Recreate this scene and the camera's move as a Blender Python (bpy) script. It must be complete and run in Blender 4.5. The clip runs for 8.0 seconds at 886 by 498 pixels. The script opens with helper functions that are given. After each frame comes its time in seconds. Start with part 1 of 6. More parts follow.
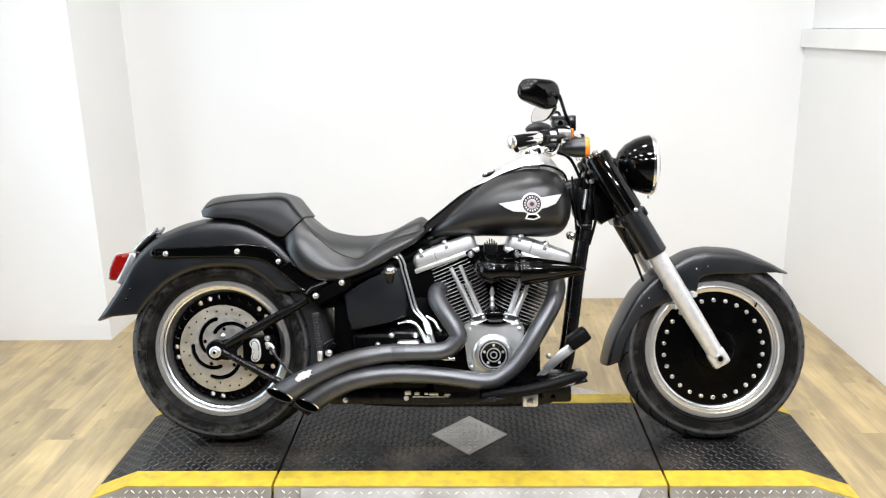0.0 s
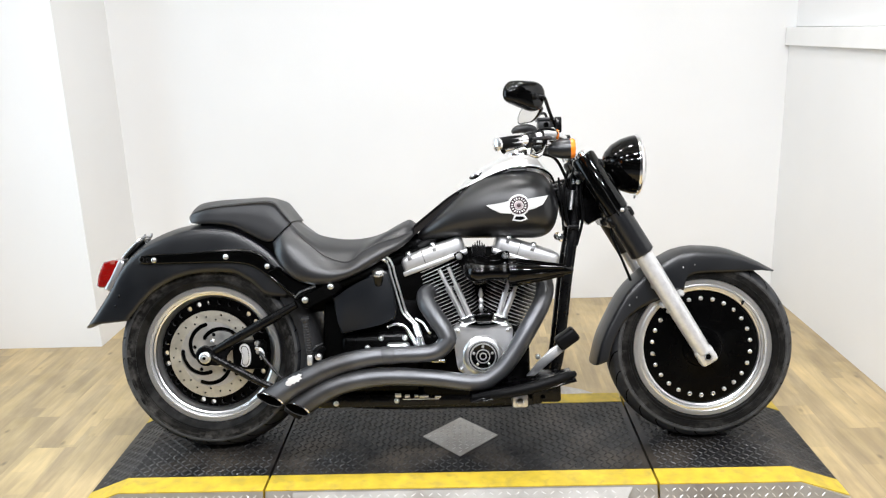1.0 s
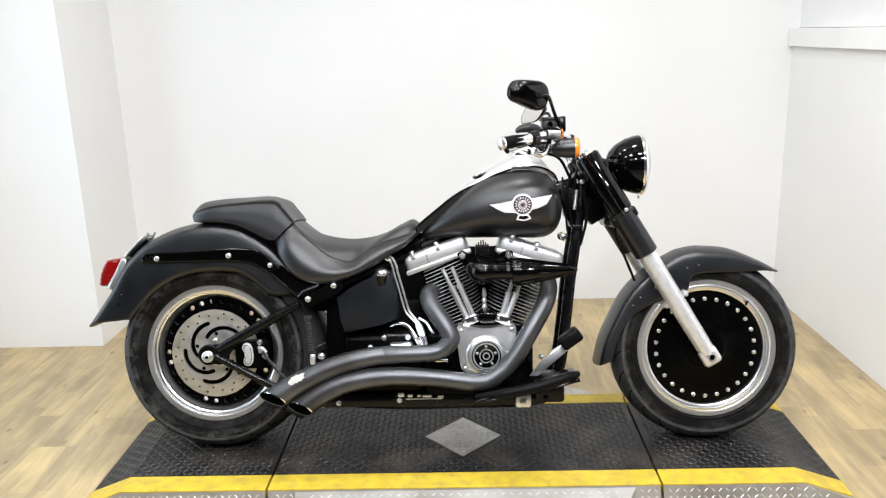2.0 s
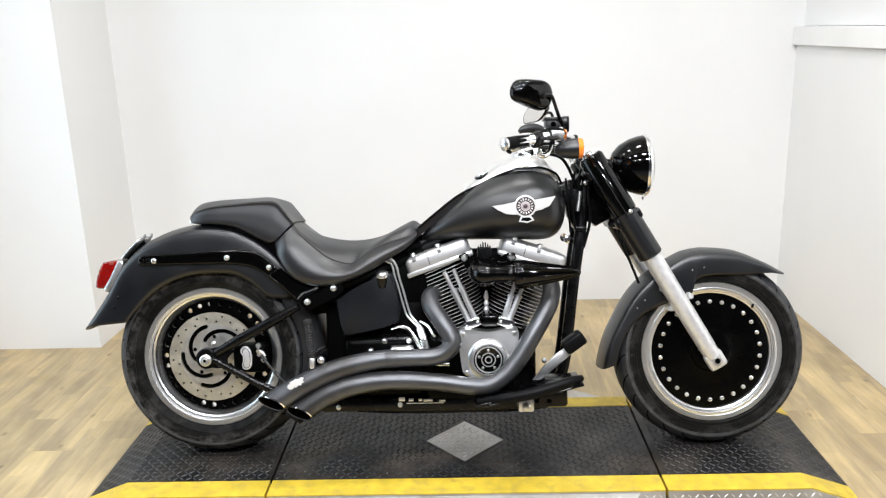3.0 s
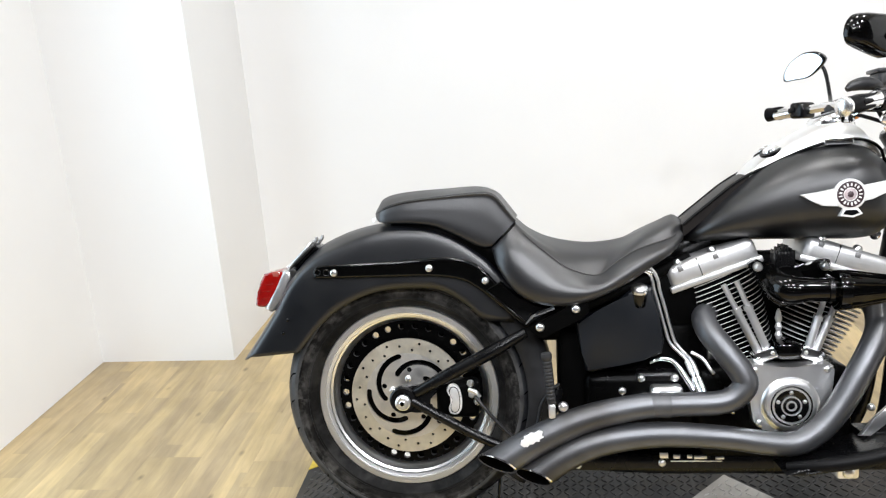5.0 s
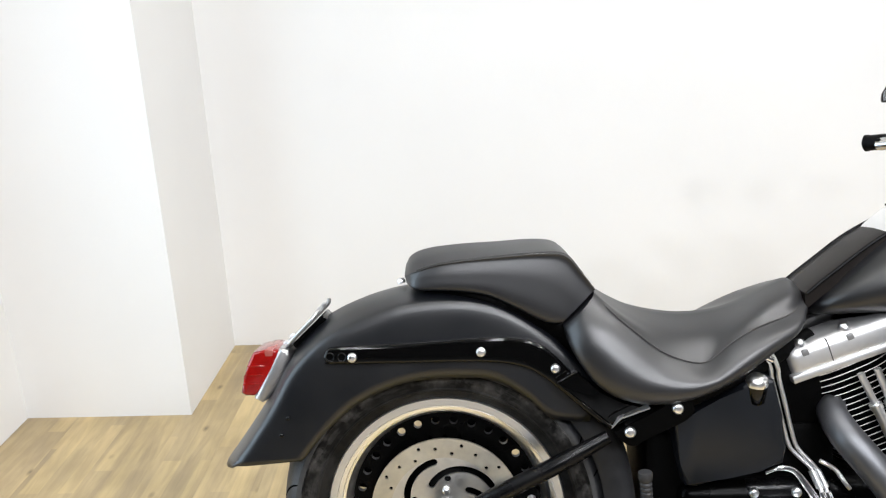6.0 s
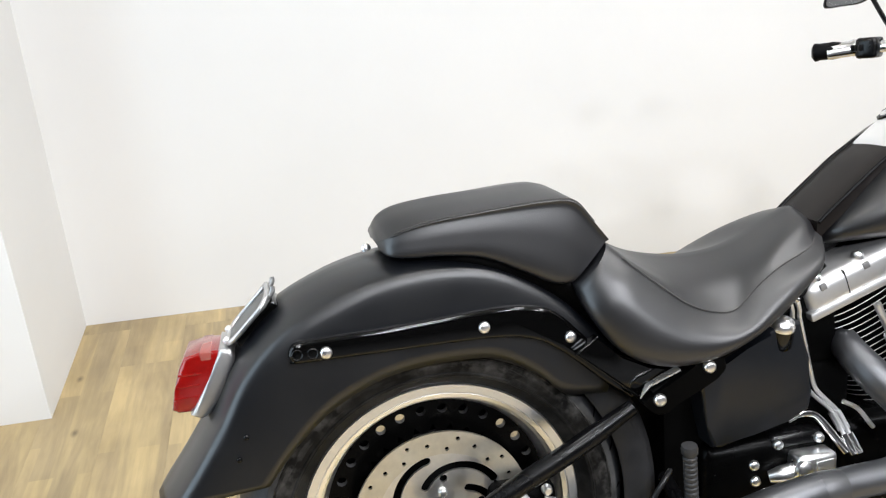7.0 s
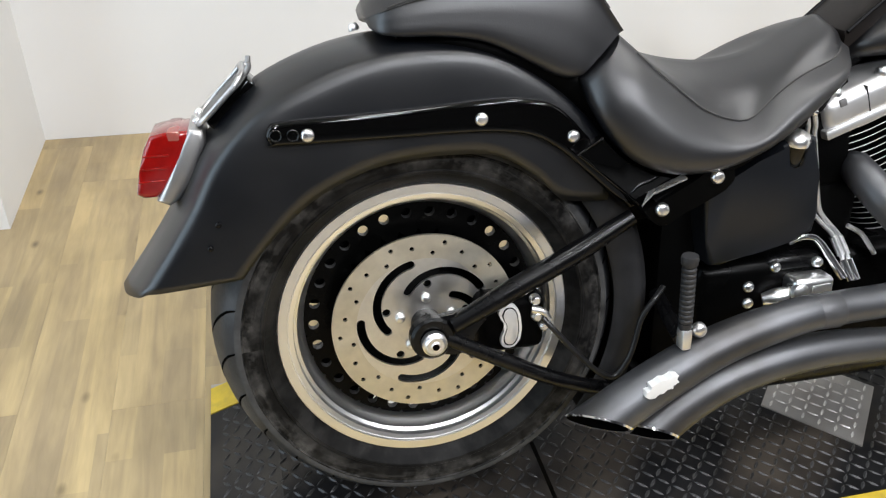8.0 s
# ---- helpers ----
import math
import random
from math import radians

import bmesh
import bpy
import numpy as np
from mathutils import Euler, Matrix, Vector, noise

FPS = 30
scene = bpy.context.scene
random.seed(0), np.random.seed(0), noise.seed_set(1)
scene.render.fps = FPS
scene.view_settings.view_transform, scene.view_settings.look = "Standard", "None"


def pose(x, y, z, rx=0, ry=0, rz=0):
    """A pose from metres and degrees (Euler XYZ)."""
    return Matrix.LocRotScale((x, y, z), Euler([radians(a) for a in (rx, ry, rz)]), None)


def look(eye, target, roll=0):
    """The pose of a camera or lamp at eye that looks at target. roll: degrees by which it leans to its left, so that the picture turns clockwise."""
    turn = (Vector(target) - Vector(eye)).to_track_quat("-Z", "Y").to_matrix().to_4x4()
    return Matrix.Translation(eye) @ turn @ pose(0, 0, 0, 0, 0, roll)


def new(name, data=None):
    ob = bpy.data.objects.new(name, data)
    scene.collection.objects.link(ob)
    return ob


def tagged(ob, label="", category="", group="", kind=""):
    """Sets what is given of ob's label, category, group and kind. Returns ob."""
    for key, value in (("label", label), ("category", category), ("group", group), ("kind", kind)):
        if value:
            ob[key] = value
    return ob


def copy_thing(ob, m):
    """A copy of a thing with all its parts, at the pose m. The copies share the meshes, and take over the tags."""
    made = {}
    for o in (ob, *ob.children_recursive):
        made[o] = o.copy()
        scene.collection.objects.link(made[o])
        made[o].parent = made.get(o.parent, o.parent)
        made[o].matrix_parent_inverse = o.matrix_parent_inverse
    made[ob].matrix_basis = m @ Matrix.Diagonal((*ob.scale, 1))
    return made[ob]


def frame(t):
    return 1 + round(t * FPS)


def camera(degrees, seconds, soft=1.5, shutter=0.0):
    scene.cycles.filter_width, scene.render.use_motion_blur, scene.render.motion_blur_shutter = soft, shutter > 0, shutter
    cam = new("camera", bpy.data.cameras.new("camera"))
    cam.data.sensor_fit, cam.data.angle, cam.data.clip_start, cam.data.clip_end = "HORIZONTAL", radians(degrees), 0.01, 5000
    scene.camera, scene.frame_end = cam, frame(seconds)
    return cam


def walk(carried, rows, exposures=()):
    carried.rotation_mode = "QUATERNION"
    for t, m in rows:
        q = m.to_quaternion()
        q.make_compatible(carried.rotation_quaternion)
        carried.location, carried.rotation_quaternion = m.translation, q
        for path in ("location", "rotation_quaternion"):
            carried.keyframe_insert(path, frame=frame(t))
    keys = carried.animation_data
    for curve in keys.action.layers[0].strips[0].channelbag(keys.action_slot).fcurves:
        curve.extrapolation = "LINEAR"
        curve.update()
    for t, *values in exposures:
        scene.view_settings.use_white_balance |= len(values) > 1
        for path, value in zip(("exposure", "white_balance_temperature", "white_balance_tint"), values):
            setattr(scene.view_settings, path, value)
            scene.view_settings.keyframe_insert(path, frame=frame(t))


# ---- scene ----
cam = camera(57.45, 8.0, soft=1.25)
PATH = [
    (0, (0.842, -2.511, 1.351), (0.769, -0.582, 0.828), -1.20),
    (0.2, (0.847, -2.517, 1.348), (0.766, -0.587, 0.829), -1.63),
    (0.5, (0.856, -2.515, 1.354), (0.782, -0.587, 0.827), -1.73),
    (0.7, (0.856, -2.526, 1.348), (0.782, -0.595, 0.830), -1.60),
    (1, (0.856, -2.518, 1.359), (0.802, -0.589, 0.837), -1.88),
    (1.2, (0.858, -2.523, 1.355), (0.807, -0.592, 0.838), -1.61),
    (1.5, (0.847, -2.518, 1.351), (0.787, -0.588, 0.831), -1.46),
    (1.7, (0.849, -2.519, 1.349), (0.792, -0.588, 0.832), -1.71),
    (2.8, (0.834, -2.481, 1.355), (0.783, -0.551, 0.834), -1.62),
    (3, (0.839, -2.473, 1.353), (0.785, -0.543, 0.830), -1.70),
    (3.2, (0.836, -2.464, 1.357), (0.777, -0.538, 0.821), -1.58),
    (3.5, (0.792, -2.441, 1.351), (0.731, -0.521, 0.792), -1.07),
    (3.7, (0.725, -2.423, 1.353), (0.588, -0.504, 0.806), -1.99),
    (4, (0.649, -2.358, 1.348), (0.462, -0.471, 0.713), -2.54),
    (4.2, (0.631, -2.275, 1.334), (0.437, -0.381, 0.722), -1.41),
    (4.5, (0.565, -2.083, 1.299), (0.237, -0.210, 0.679), -0.93),
    (4.7, (0.467, -1.977, 1.285), (0.159, -0.082, 0.724), -2.45),
    (5.8, (0.107, -1.448, 1.274), (0.031, 0.434, 0.600), -2.18),
    (6, (0.060, -1.339, 1.311), (-0.004, 0.559, 0.685), -2.14),
    (6.2, (0.005, -1.268, 1.303), (-0.019, 0.614, 0.627), -2.60),
    (6.5, (-0.098, -1.158, 1.306), (0.078, 0.698, 0.582), -0.48),
    (6.7, (-0.164, -1.095, 1.307), (0.137, 0.741, 0.572), -0.60),
    (7, (-0.197, -1.021, 1.264), (0.180, 0.771, 0.459), -1.92),
    (7.2, (-0.205, -0.993, 1.226), (0.133, 0.779, 0.362), -2.28),
    (7.5, (-0.208, -0.973, 1.180), (0.156, 0.763, 0.255), -1.35),
    (7.7, (-0.215, -0.969, 1.151), (0.174, 0.724, 0.159), 0.83),
    (8, (-0.219, -0.975, 1.126), (0.192, 0.644, 0.027), 1.96),
]
walk(cam, [(t, look(e, g, r)) for t, e, g, r in PATH], [(0, 0.0), (0.5, 0.0), (1.5, -0.10), (2.8, -0.08), (3.5, -0.08), (4.0, -0.04), (4.5, 0.0), (6.0, -0.03), (7.0, -0.03), (8.0, -0.25)])

# ---- light ----
FLOOR = -0.056
CEIL = 2.75
world = bpy.data.worlds.new("world")
scene.world = world
world.use_nodes = True
world.node_tree.nodes["Background"].inputs[0].default_value = (0.9, 0.95, 1.0, 1)
world.node_tree.nodes["Background"].inputs[1].default_value = 0.05
LAMP_SPOTS = [(x, y) for y in (-2.6, -1.2, 0.2) for x in (-0.6, 0.2, 1.0, 1.8)]
for k, (x, y) in enumerate(LAMP_SPOTS):
    d = bpy.data.lights.new("ceiling_lamp_light", "AREA")
    d.shape, d.size, d.energy, d.color = "DISK", 0.25, {-2.6: 37.0, -1.2: 18.0, 0.2: 8.0}[y] * (1 + 0.32 * (x - 0.6)), {-2.6: (0.965, 0.985, 1.04), -1.2: (0.97, 0.985, 1.02), 0.2: (0.99, 0.98, 0.98)}[y]
    o = new("ceiling_lamp_light", d)
    o.matrix_world = look((x, y, CEIL - 0.07), (x, y, 0))

# daylight in the opening of the side wall's window
WY0, WY1, WZ0, WZ1 = -0.70, 0.352, 0.03, 2.10
d = bpy.data.lights.new("window_daylight", "AREA")
d.shape, d.size, d.size_y, d.energy, d.color = "RECTANGLE", WY1 - WY0 - 0.14, WZ1 - WZ0 - 0.14, 21.0, (0.68, 0.85, 1.0)
o = new("window_daylight", d)
o.matrix_world = Matrix.Translation((-1.525, (WY0 + WY1) / 2, (WZ0 + WZ1) / 2)) @ Matrix.Rotation(radians(-90), 4, "Y") @ Matrix.Rotation(radians(90), 4, "Z")

# ---- materials ----
def mat(name, color, rough=0.5, metal=0.0, var=0.0, var_scale=20.0, bump=0.0, bump_scale=200.0, coat=0.0, rvar=0.0, rand=0.0,
        spec=0.5, stretch=None, stain=None, stain_scale=3.0, stain_edge=(0.48, 0.72)):
    """A principled material with two scales of variation in colour, gloss and relief."""
    m = bpy.data.materials.new(name)
    m.use_nodes = True
    nt = m.node_tree
    b = nt.nodes["Principled BSDF"]
    b.inputs["Base Color"].default_value = (*color, 1)
    b.inputs["Roughness"].default_value = rough
    b.inputs["Metallic"].default_value = metal
    b.inputs["Coat Weight"].default_value = coat
    b.inputs["Coat Roughness"].default_value = 0.08
    b.inputs["Specular IOR Level"].default_value = spec
    co = nt.nodes.new("ShaderNodeTexCoord")
    mp = nt.nodes.new("ShaderNodeMapping")
    nt.links.new(co.outputs["Object"], mp.inputs[0])
    if stretch:
        mp.inputs["Scale"].default_value = stretch

    def noise_node(scale, detail=4):
        n = nt.nodes.new("ShaderNodeTexNoise")
        n.inputs["Scale"].default_value, n.inputs["Detail"].default_value = scale, detail
        nt.links.new(mp.outputs[0], n.inputs["Vector"])
        return n

    last = None
    if var:
        n = noise_node(var_scale)
        ramp = nt.nodes.new("ShaderNodeMapRange")
        ramp.inputs["From Min"].default_value, ramp.inputs["From Max"].default_value = 0.3, 0.7
        ramp.inputs["To Min"].default_value, ramp.inputs["To Max"].default_value = 1 - var, 1 + var
        nt.links.new(n.outputs["Fac"], ramp.inputs["Value"])
        hsv = nt.nodes.new("ShaderNodeHueSaturation")
        hsv.inputs["Color"].default_value = (*color, 1)
        nt.links.new(ramp.outputs[0], hsv.inputs["Value"])
        last = hsv.outputs[0]
    if stain:
        n = noise_node(stain_scale, 6)
        cr = nt.nodes.new("ShaderNodeMapRange")
        cr.inputs["From Min"].default_value, cr.inputs["From Max"].default_value = stain_edge
        nt.links.new(n.outputs["Fac"], cr.inputs["Value"])
        mix = nt.nodes.new("ShaderNodeMixRGB")
        mix.inputs[1].default_value = (*color, 1)
        mix.inputs[2].default_value = (*stain, 1)
        nt.links.new(cr.outputs[0], mix.inputs[0])
        if last:
            nt.links.new(last, mix.inputs[1])
        last = mix.outputs[0]
    if rand:
        oi = nt.nodes.new("ShaderNodeObjectInfo")
        r2 = nt.nodes.new("ShaderNodeMapRange")
        r2.inputs["To Min"].default_value, r2.inputs["To Max"].default_value = 1 - rand, 1 + rand
        nt.links.new(oi.outputs["Random"], r2.inputs["Value"])
        h2 = nt.nodes.new("ShaderNodeHueSaturation")
        h2.inputs["Color"].default_value = (*color, 1)
        if last:
            nt.links.new(last, h2.inputs["Color"])
        nt.links.new(r2.outputs[0], h2.inputs["Value"])
        last = h2.outputs[0]
    if last:
        nt.links.new(last, b.inputs["Base Color"])
    if rvar:
        n = noise_node(var_scale * 0.6, 5)
        r3 = nt.nodes.new("ShaderNodeMapRange")
        r3.inputs["From Min"].default_value, r3.inputs["From Max"].default_value = 0.3, 0.7
        r3.inputs["To Min"].default_value, r3.inputs["To Max"].default_value = max(rough - rvar, 0.02), rough + rvar
        nt.links.new(n.outputs["Fac"], r3.inputs["Value"])
        nt.links.new(r3.outputs[0], b.inputs["Roughness"])
    if bump:
        n = noise_node(bump_scale, 3)
        bp = nt.nodes.new("ShaderNodeBump")
        bp.inputs["Strength"].default_value = bump
        bp.inputs["Distance"].default_value = 0.002
        nt.links.new(n.outputs["Fac"], bp.inputs["Height"])
        nt.links.new(bp.outputs[0], b.inputs["Normal"])
    return m


M_WALL = mat("wall_paint", (0.80, 0.80, 0.795), 0.75, var=0.02, var_scale=1.5, bump=0.08, bump_scale=90)
M_HALL = mat("unseen_hall_grey", (0.15, 0.15, 0.155), 0.8, var=0.05, var_scale=2)
M_HALL_FLOOR = mat("unseen_floor_grey", (0.17, 0.17, 0.17), 0.6, var=0.15, var_scale=4, stain=(0.12, 0.12, 0.12), stain_scale=1.5, bump=0.1, bump_scale=60)
M_CEIL = mat("ceiling_paint", (0.8, 0.8, 0.79), 0.85, var=0.02, var_scale=2)
M_TRIM = mat("white_trim", (0.82, 0.82, 0.81), 0.45, var=0.02, var_scale=6)
M_DENIM = mat("matte_black_paint", (0.0013, 0.0019, 0.0033), 0.36, spec=0.74, var=0.15, var_scale=14, rvar=0.05, bump=0.02, bump_scale=700)
M_TANK = mat("matte_black_tank_paint", (0.0036, 0.0038, 0.0046), 0.38, spec=0.85, var=0.15, var_scale=14, rvar=0.04, bump=0.02, bump_scale=700)
M_GLOSS = mat("gloss_black_paint", (0.0010, 0.0010, 0.0010), 0.06, spec=0.34, coat=0.0, rvar=0.04)
M_BLACK = mat("black_metal", (0.0022, 0.0022, 0.0025), 0.26, spec=0.28, var=0.2, var_scale=30, rvar=0.08)
M_WRINKLE = mat("black_powder_coat", (0.0012, 0.0012, 0.0012), 0.45, spec=0.035, bump=0.25, bump_scale=900)
M_CHROME = mat("chrome", (0.92, 0.92, 0.93), 0.10, 1.0, rvar=0.03)
M_WHEEL = mat("satin_black_wheel", (0.0010, 0.0010, 0.0010), 0.26, spec=0.08, rvar=0.05)
M_COVER = mat("polished_aluminium", (0.95, 0.95, 0.95), 0.33, 1.0, var=0.05, var_scale=20, rvar=0.05)
M_CONSOLE = mat("satin_console", (0.93, 0.93, 0.93), 0.36, 1.0, rvar=0.05)
M_POCKET = mat("pocket_shade_grey", (0.22, 0.22, 0.22), 0.5, 0.6)
M_STEEL = mat("dull_steel", (0.40, 0.395, 0.39), 0.45, 1.0, var=0.15, var_scale=40)
M_BOLT = mat("zinc_bolt", (0.95, 0.95, 0.95), 0.30, 1.0, rvar=0.05)
M_FIN = mat("machined_fin_edge", (0.92, 0.92, 0.92), 0.46, 0.6, rvar=0.06)
M_SATIN = mat("satin_aluminium", (0.94, 0.94, 0.94), 0.36, 1.0, var=0.06, var_scale=30, rvar=0.06)
M_FORK = mat("brushed_aluminium", (0.80, 0.80, 0.80), 0.45, 0.75, var=0.08, var_scale=60, rvar=0.08, bump=0.05, bump_scale=500)
M_SILVER = mat("silver_powder_coat", (0.64, 0.64, 0.64), 0.44, 0.88, var=0.05, var_scale=40, bump=0.05, bump_scale=800)
M_RIM = mat("polished_rim", (0.96, 0.96, 0.955), 0.32, 1.0, var=0.05, var_scale=8, rvar=0.03)
M_DISC = mat("brake_disc_steel", (0.82, 0.80, 0.76), 0.4, 1.0, var=0.06, var_scale=60, rvar=0.05)


def tyre_mat(name, cx, cz, shoulder, wear):
    """Sidewall rubber: faint smears all over, and pale scuffs and dust towards the shoulder."""
    m = mat(name, (0.004, 0.004, 0.0042), 0.5, spec=0.10, bump=0.15, bump_scale=160)
    nt = m.node_tree
    co = nt.nodes.new("ShaderNodeTexCoord")
    sep = nt.nodes.new("ShaderNodeSeparateXYZ")
    nt.links.new(co.outputs["Object"], sep.inputs[0])

    def calc(op, a, b):
        n = nt.nodes.new("ShaderNodeMath")
        n.operation = op
        for k, v in enumerate((a, b)):
            if isinstance(v, (int, float)):
                n.inputs[k].default_value = v
            else:
                nt.links.new(v, n.inputs[k])
        return n.outputs[0]

    def band(value, lo, hi):
        r = nt.nodes.new("ShaderNodeMapRange")
        r.inputs["From Min"].default_value, r.inputs["From Max"].default_value = lo, hi
        nt.links.new(value, r.inputs["Value"])
        return r.outputs[0]

    dx, dz = calc("SUBTRACT", sep.outputs["X"], cx), calc("SUBTRACT", sep.outputs["Z"], cz)
    ang = calc("ARCTAN2", dz, dx)
    rad = calc("SQRT", calc("ADD", calc("MULTIPLY", dx, dx), calc("MULTIPLY", dz, dz)), 0.0)
    fac = []
    for fa, fr, lo, hi in ((3.4, 22.0, 0.40, 0.56), (6.0, 26.0, 0.44, 0.58), (5.0, 110.0, 0.54, 0.62), (22.0, 80.0, 0.47, 0.60)):
        comb = nt.nodes.new("ShaderNodeCombineXYZ")
        nt.links.new(calc("MULTIPLY", ang, fa), comb.inputs[0])
        nt.links.new(calc("MULTIPLY", rad, fr), comb.inputs[1])
        n = nt.nodes.new("ShaderNodeTexNoise")
        n.inputs["Scale"].default_value, n.inputs["Detail"].default_value = 1.0, 6
        nt.links.new(comb.outputs[0], n.inputs["Vector"])
        fac.append(band(n.outputs["Fac"], lo, hi))
    outer = band(rad, shoulder - 0.046, shoulder - 0.010)
    smear = calc("ADD", calc("MULTIPLY", fac[1], calc("ADD", calc("MULTIPLY", fac[0], 0.09), 0.04)), calc("MULTIPLY", fac[3], 0.03))
    scuff = calc("MULTIPLY", calc("MULTIPLY", outer, fac[0]), calc("ADD", calc("MULTIPLY", fac[1], 0.45), calc("MULTIPLY", fac[3], 0.36)))
    total = calc("ADD", calc("ADD", smear, scuff), calc("MULTIPLY", fac[2], calc("ADD", calc("MULTIPLY", outer, 0.25), 0.02)))
    total = calc("MULTIPLY", total, wear)
    mix = nt.nodes.new("ShaderNodeMixRGB")
    mix.use_clamp = True
    mix.inputs[1].default_value = (0.0050, 0.0049, 0.0048, 1)
    mix.inputs[2].default_value = (0.115, 0.110, 0.104, 1)
    nt.links.new(total, mix.inputs[0])
    nt.links.new(mix.outputs[0], nt.nodes["Principled BSDF"].inputs["Base Color"])
    return m


M_TYRE_REAR, M_TYRE_FRONT = tyre_mat("rear_sidewall_rubber", 0.003, 0.3265, 0.296, 0.85), tyre_mat("front_sidewall_rubber", 1.635, 0.310, 0.285, 0.35)
M_TYRETREAD = mat("dusty_tread_rubber", (0.022, 0.023, 0.026), 0.5, spec=0.35, var=0.3, var_scale=30, bump=0.2, bump_scale=220, stain=(0.050, 0.052, 0.056), stain_scale=16)
M_SCUFF = mat("scuffed_rubber", (0.05, 0.05, 0.05), 0.65, spec=0.25, var=0.5, var_scale=25)
M_RUBBER = mat("black_rubber", (0.003, 0.003, 0.0033), 0.45, spec=0.10, bump=0.1, bump_scale=300)
M_LEATHER = mat("black_vinyl", (0.0075, 0.0077, 0.0090), 0.40, spec=0.85, var=0.15, var_scale=9, rvar=0.05, bump=0.06, bump_scale=420)
M_PIPE = mat("dark_ceramic_pipe", (0.118, 0.121, 0.128), 0.40, 0.85, var=0.1, var_scale=12, rvar=0.06, bump=0.05, bump_scale=900, stain=(0.048, 0.043, 0.039), stain_scale=4)
# near black for grooves, slots and bores, shade put into the colour
M_DARK = mat("recess_shade", (0.0015, 0.0015, 0.0015), 0.9, spec=0.02)
M_ENGINE = mat("engine_black", (0.0010, 0.0010, 0.0010), 0.30, spec=0.06, var=0.2, var_scale=25, rvar=0.08)
M_AMBER = mat("amber_lens", (0.9, 0.24, 0.02), 0.15, coat=0.5)
M_RED = mat("red_lens", (0.22, 0.004, 0.003), 0.12, coat=0.6, var=0.15, var_scale=50)
M_STITCH = mat("grey_thread", (0.055, 0.052, 0.050), 0.7)
M_WHITE = mat("white_enamel", (0.72, 0.72, 0.71), 0.3)
M_YELLOW = mat("yellow_safety_paint", (0.60, 0.43, 0.035), 0.5, var=0.16, var_scale=18, stain=(0.44, 0.32, 0.05), stain_scale=26, bump=0.1, bump_scale=150)
M_MAT = mat("black_tread_plate", (0.0070, 0.0070, 0.0075), 0.40, spec=0.30, var=0.25, var_scale=14, rvar=0.1, bump=0.1, bump_scale=250, stain=(0.050, 0.041, 0.032), stain_scale=4.5, stain_edge=(0.46, 0.68))
# raised bars paler than the deck: wear, with their highlights put into the colour
M_TREAD = mat("worn_tread_highlights", (0.036, 0.036, 0.037), 0.38, 0.2, var=0.4, var_scale=30, rvar=0.1, stain=(0.010, 0.009, 0.008), stain_scale=5, stain_edge=(0.45, 0.65))
M_ALU = mat("aluminium_tread_plate", (0.50, 0.485, 0.46), 0.50, 0.8, var=0.12, var_scale=14, rvar=0.08, bump=0.05, bump_scale=120, stain=(0.33, 0.30, 0.27), stain_scale=7)
M_ALUBAR = mat("aluminium_tread_bars", (0.68, 0.67, 0.65), 0.50, 0.8, rvar=0.05)
M_LAMP = bpy.data.materials.new("lamp_glow")
M_LAMP.use_nodes = True
_b = M_LAMP.node_tree.nodes["Principled BSDF"]
_b.inputs["Emission Color"].default_value = (0.975, 0.985, 1.0, 1)
_b.inputs["Emission Strength"].default_value = 12.0


def glass_mat(name, color=(1, 1, 1), rough=0.03):
    m = bpy.data.materials.new(name)
    m.use_nodes = True
    b = m.node_tree.nodes["Principled BSDF"]
    b.inputs["Base Color"].default_value = (*color, 1)
    b.inputs["Transmission Weight"].default_value = 1.0
    b.inputs["Roughness"].default_value = rough
    b.inputs["IOR"].default_value = 1.45
    return m


M_GLASS = glass_mat("clear_lens_glass")


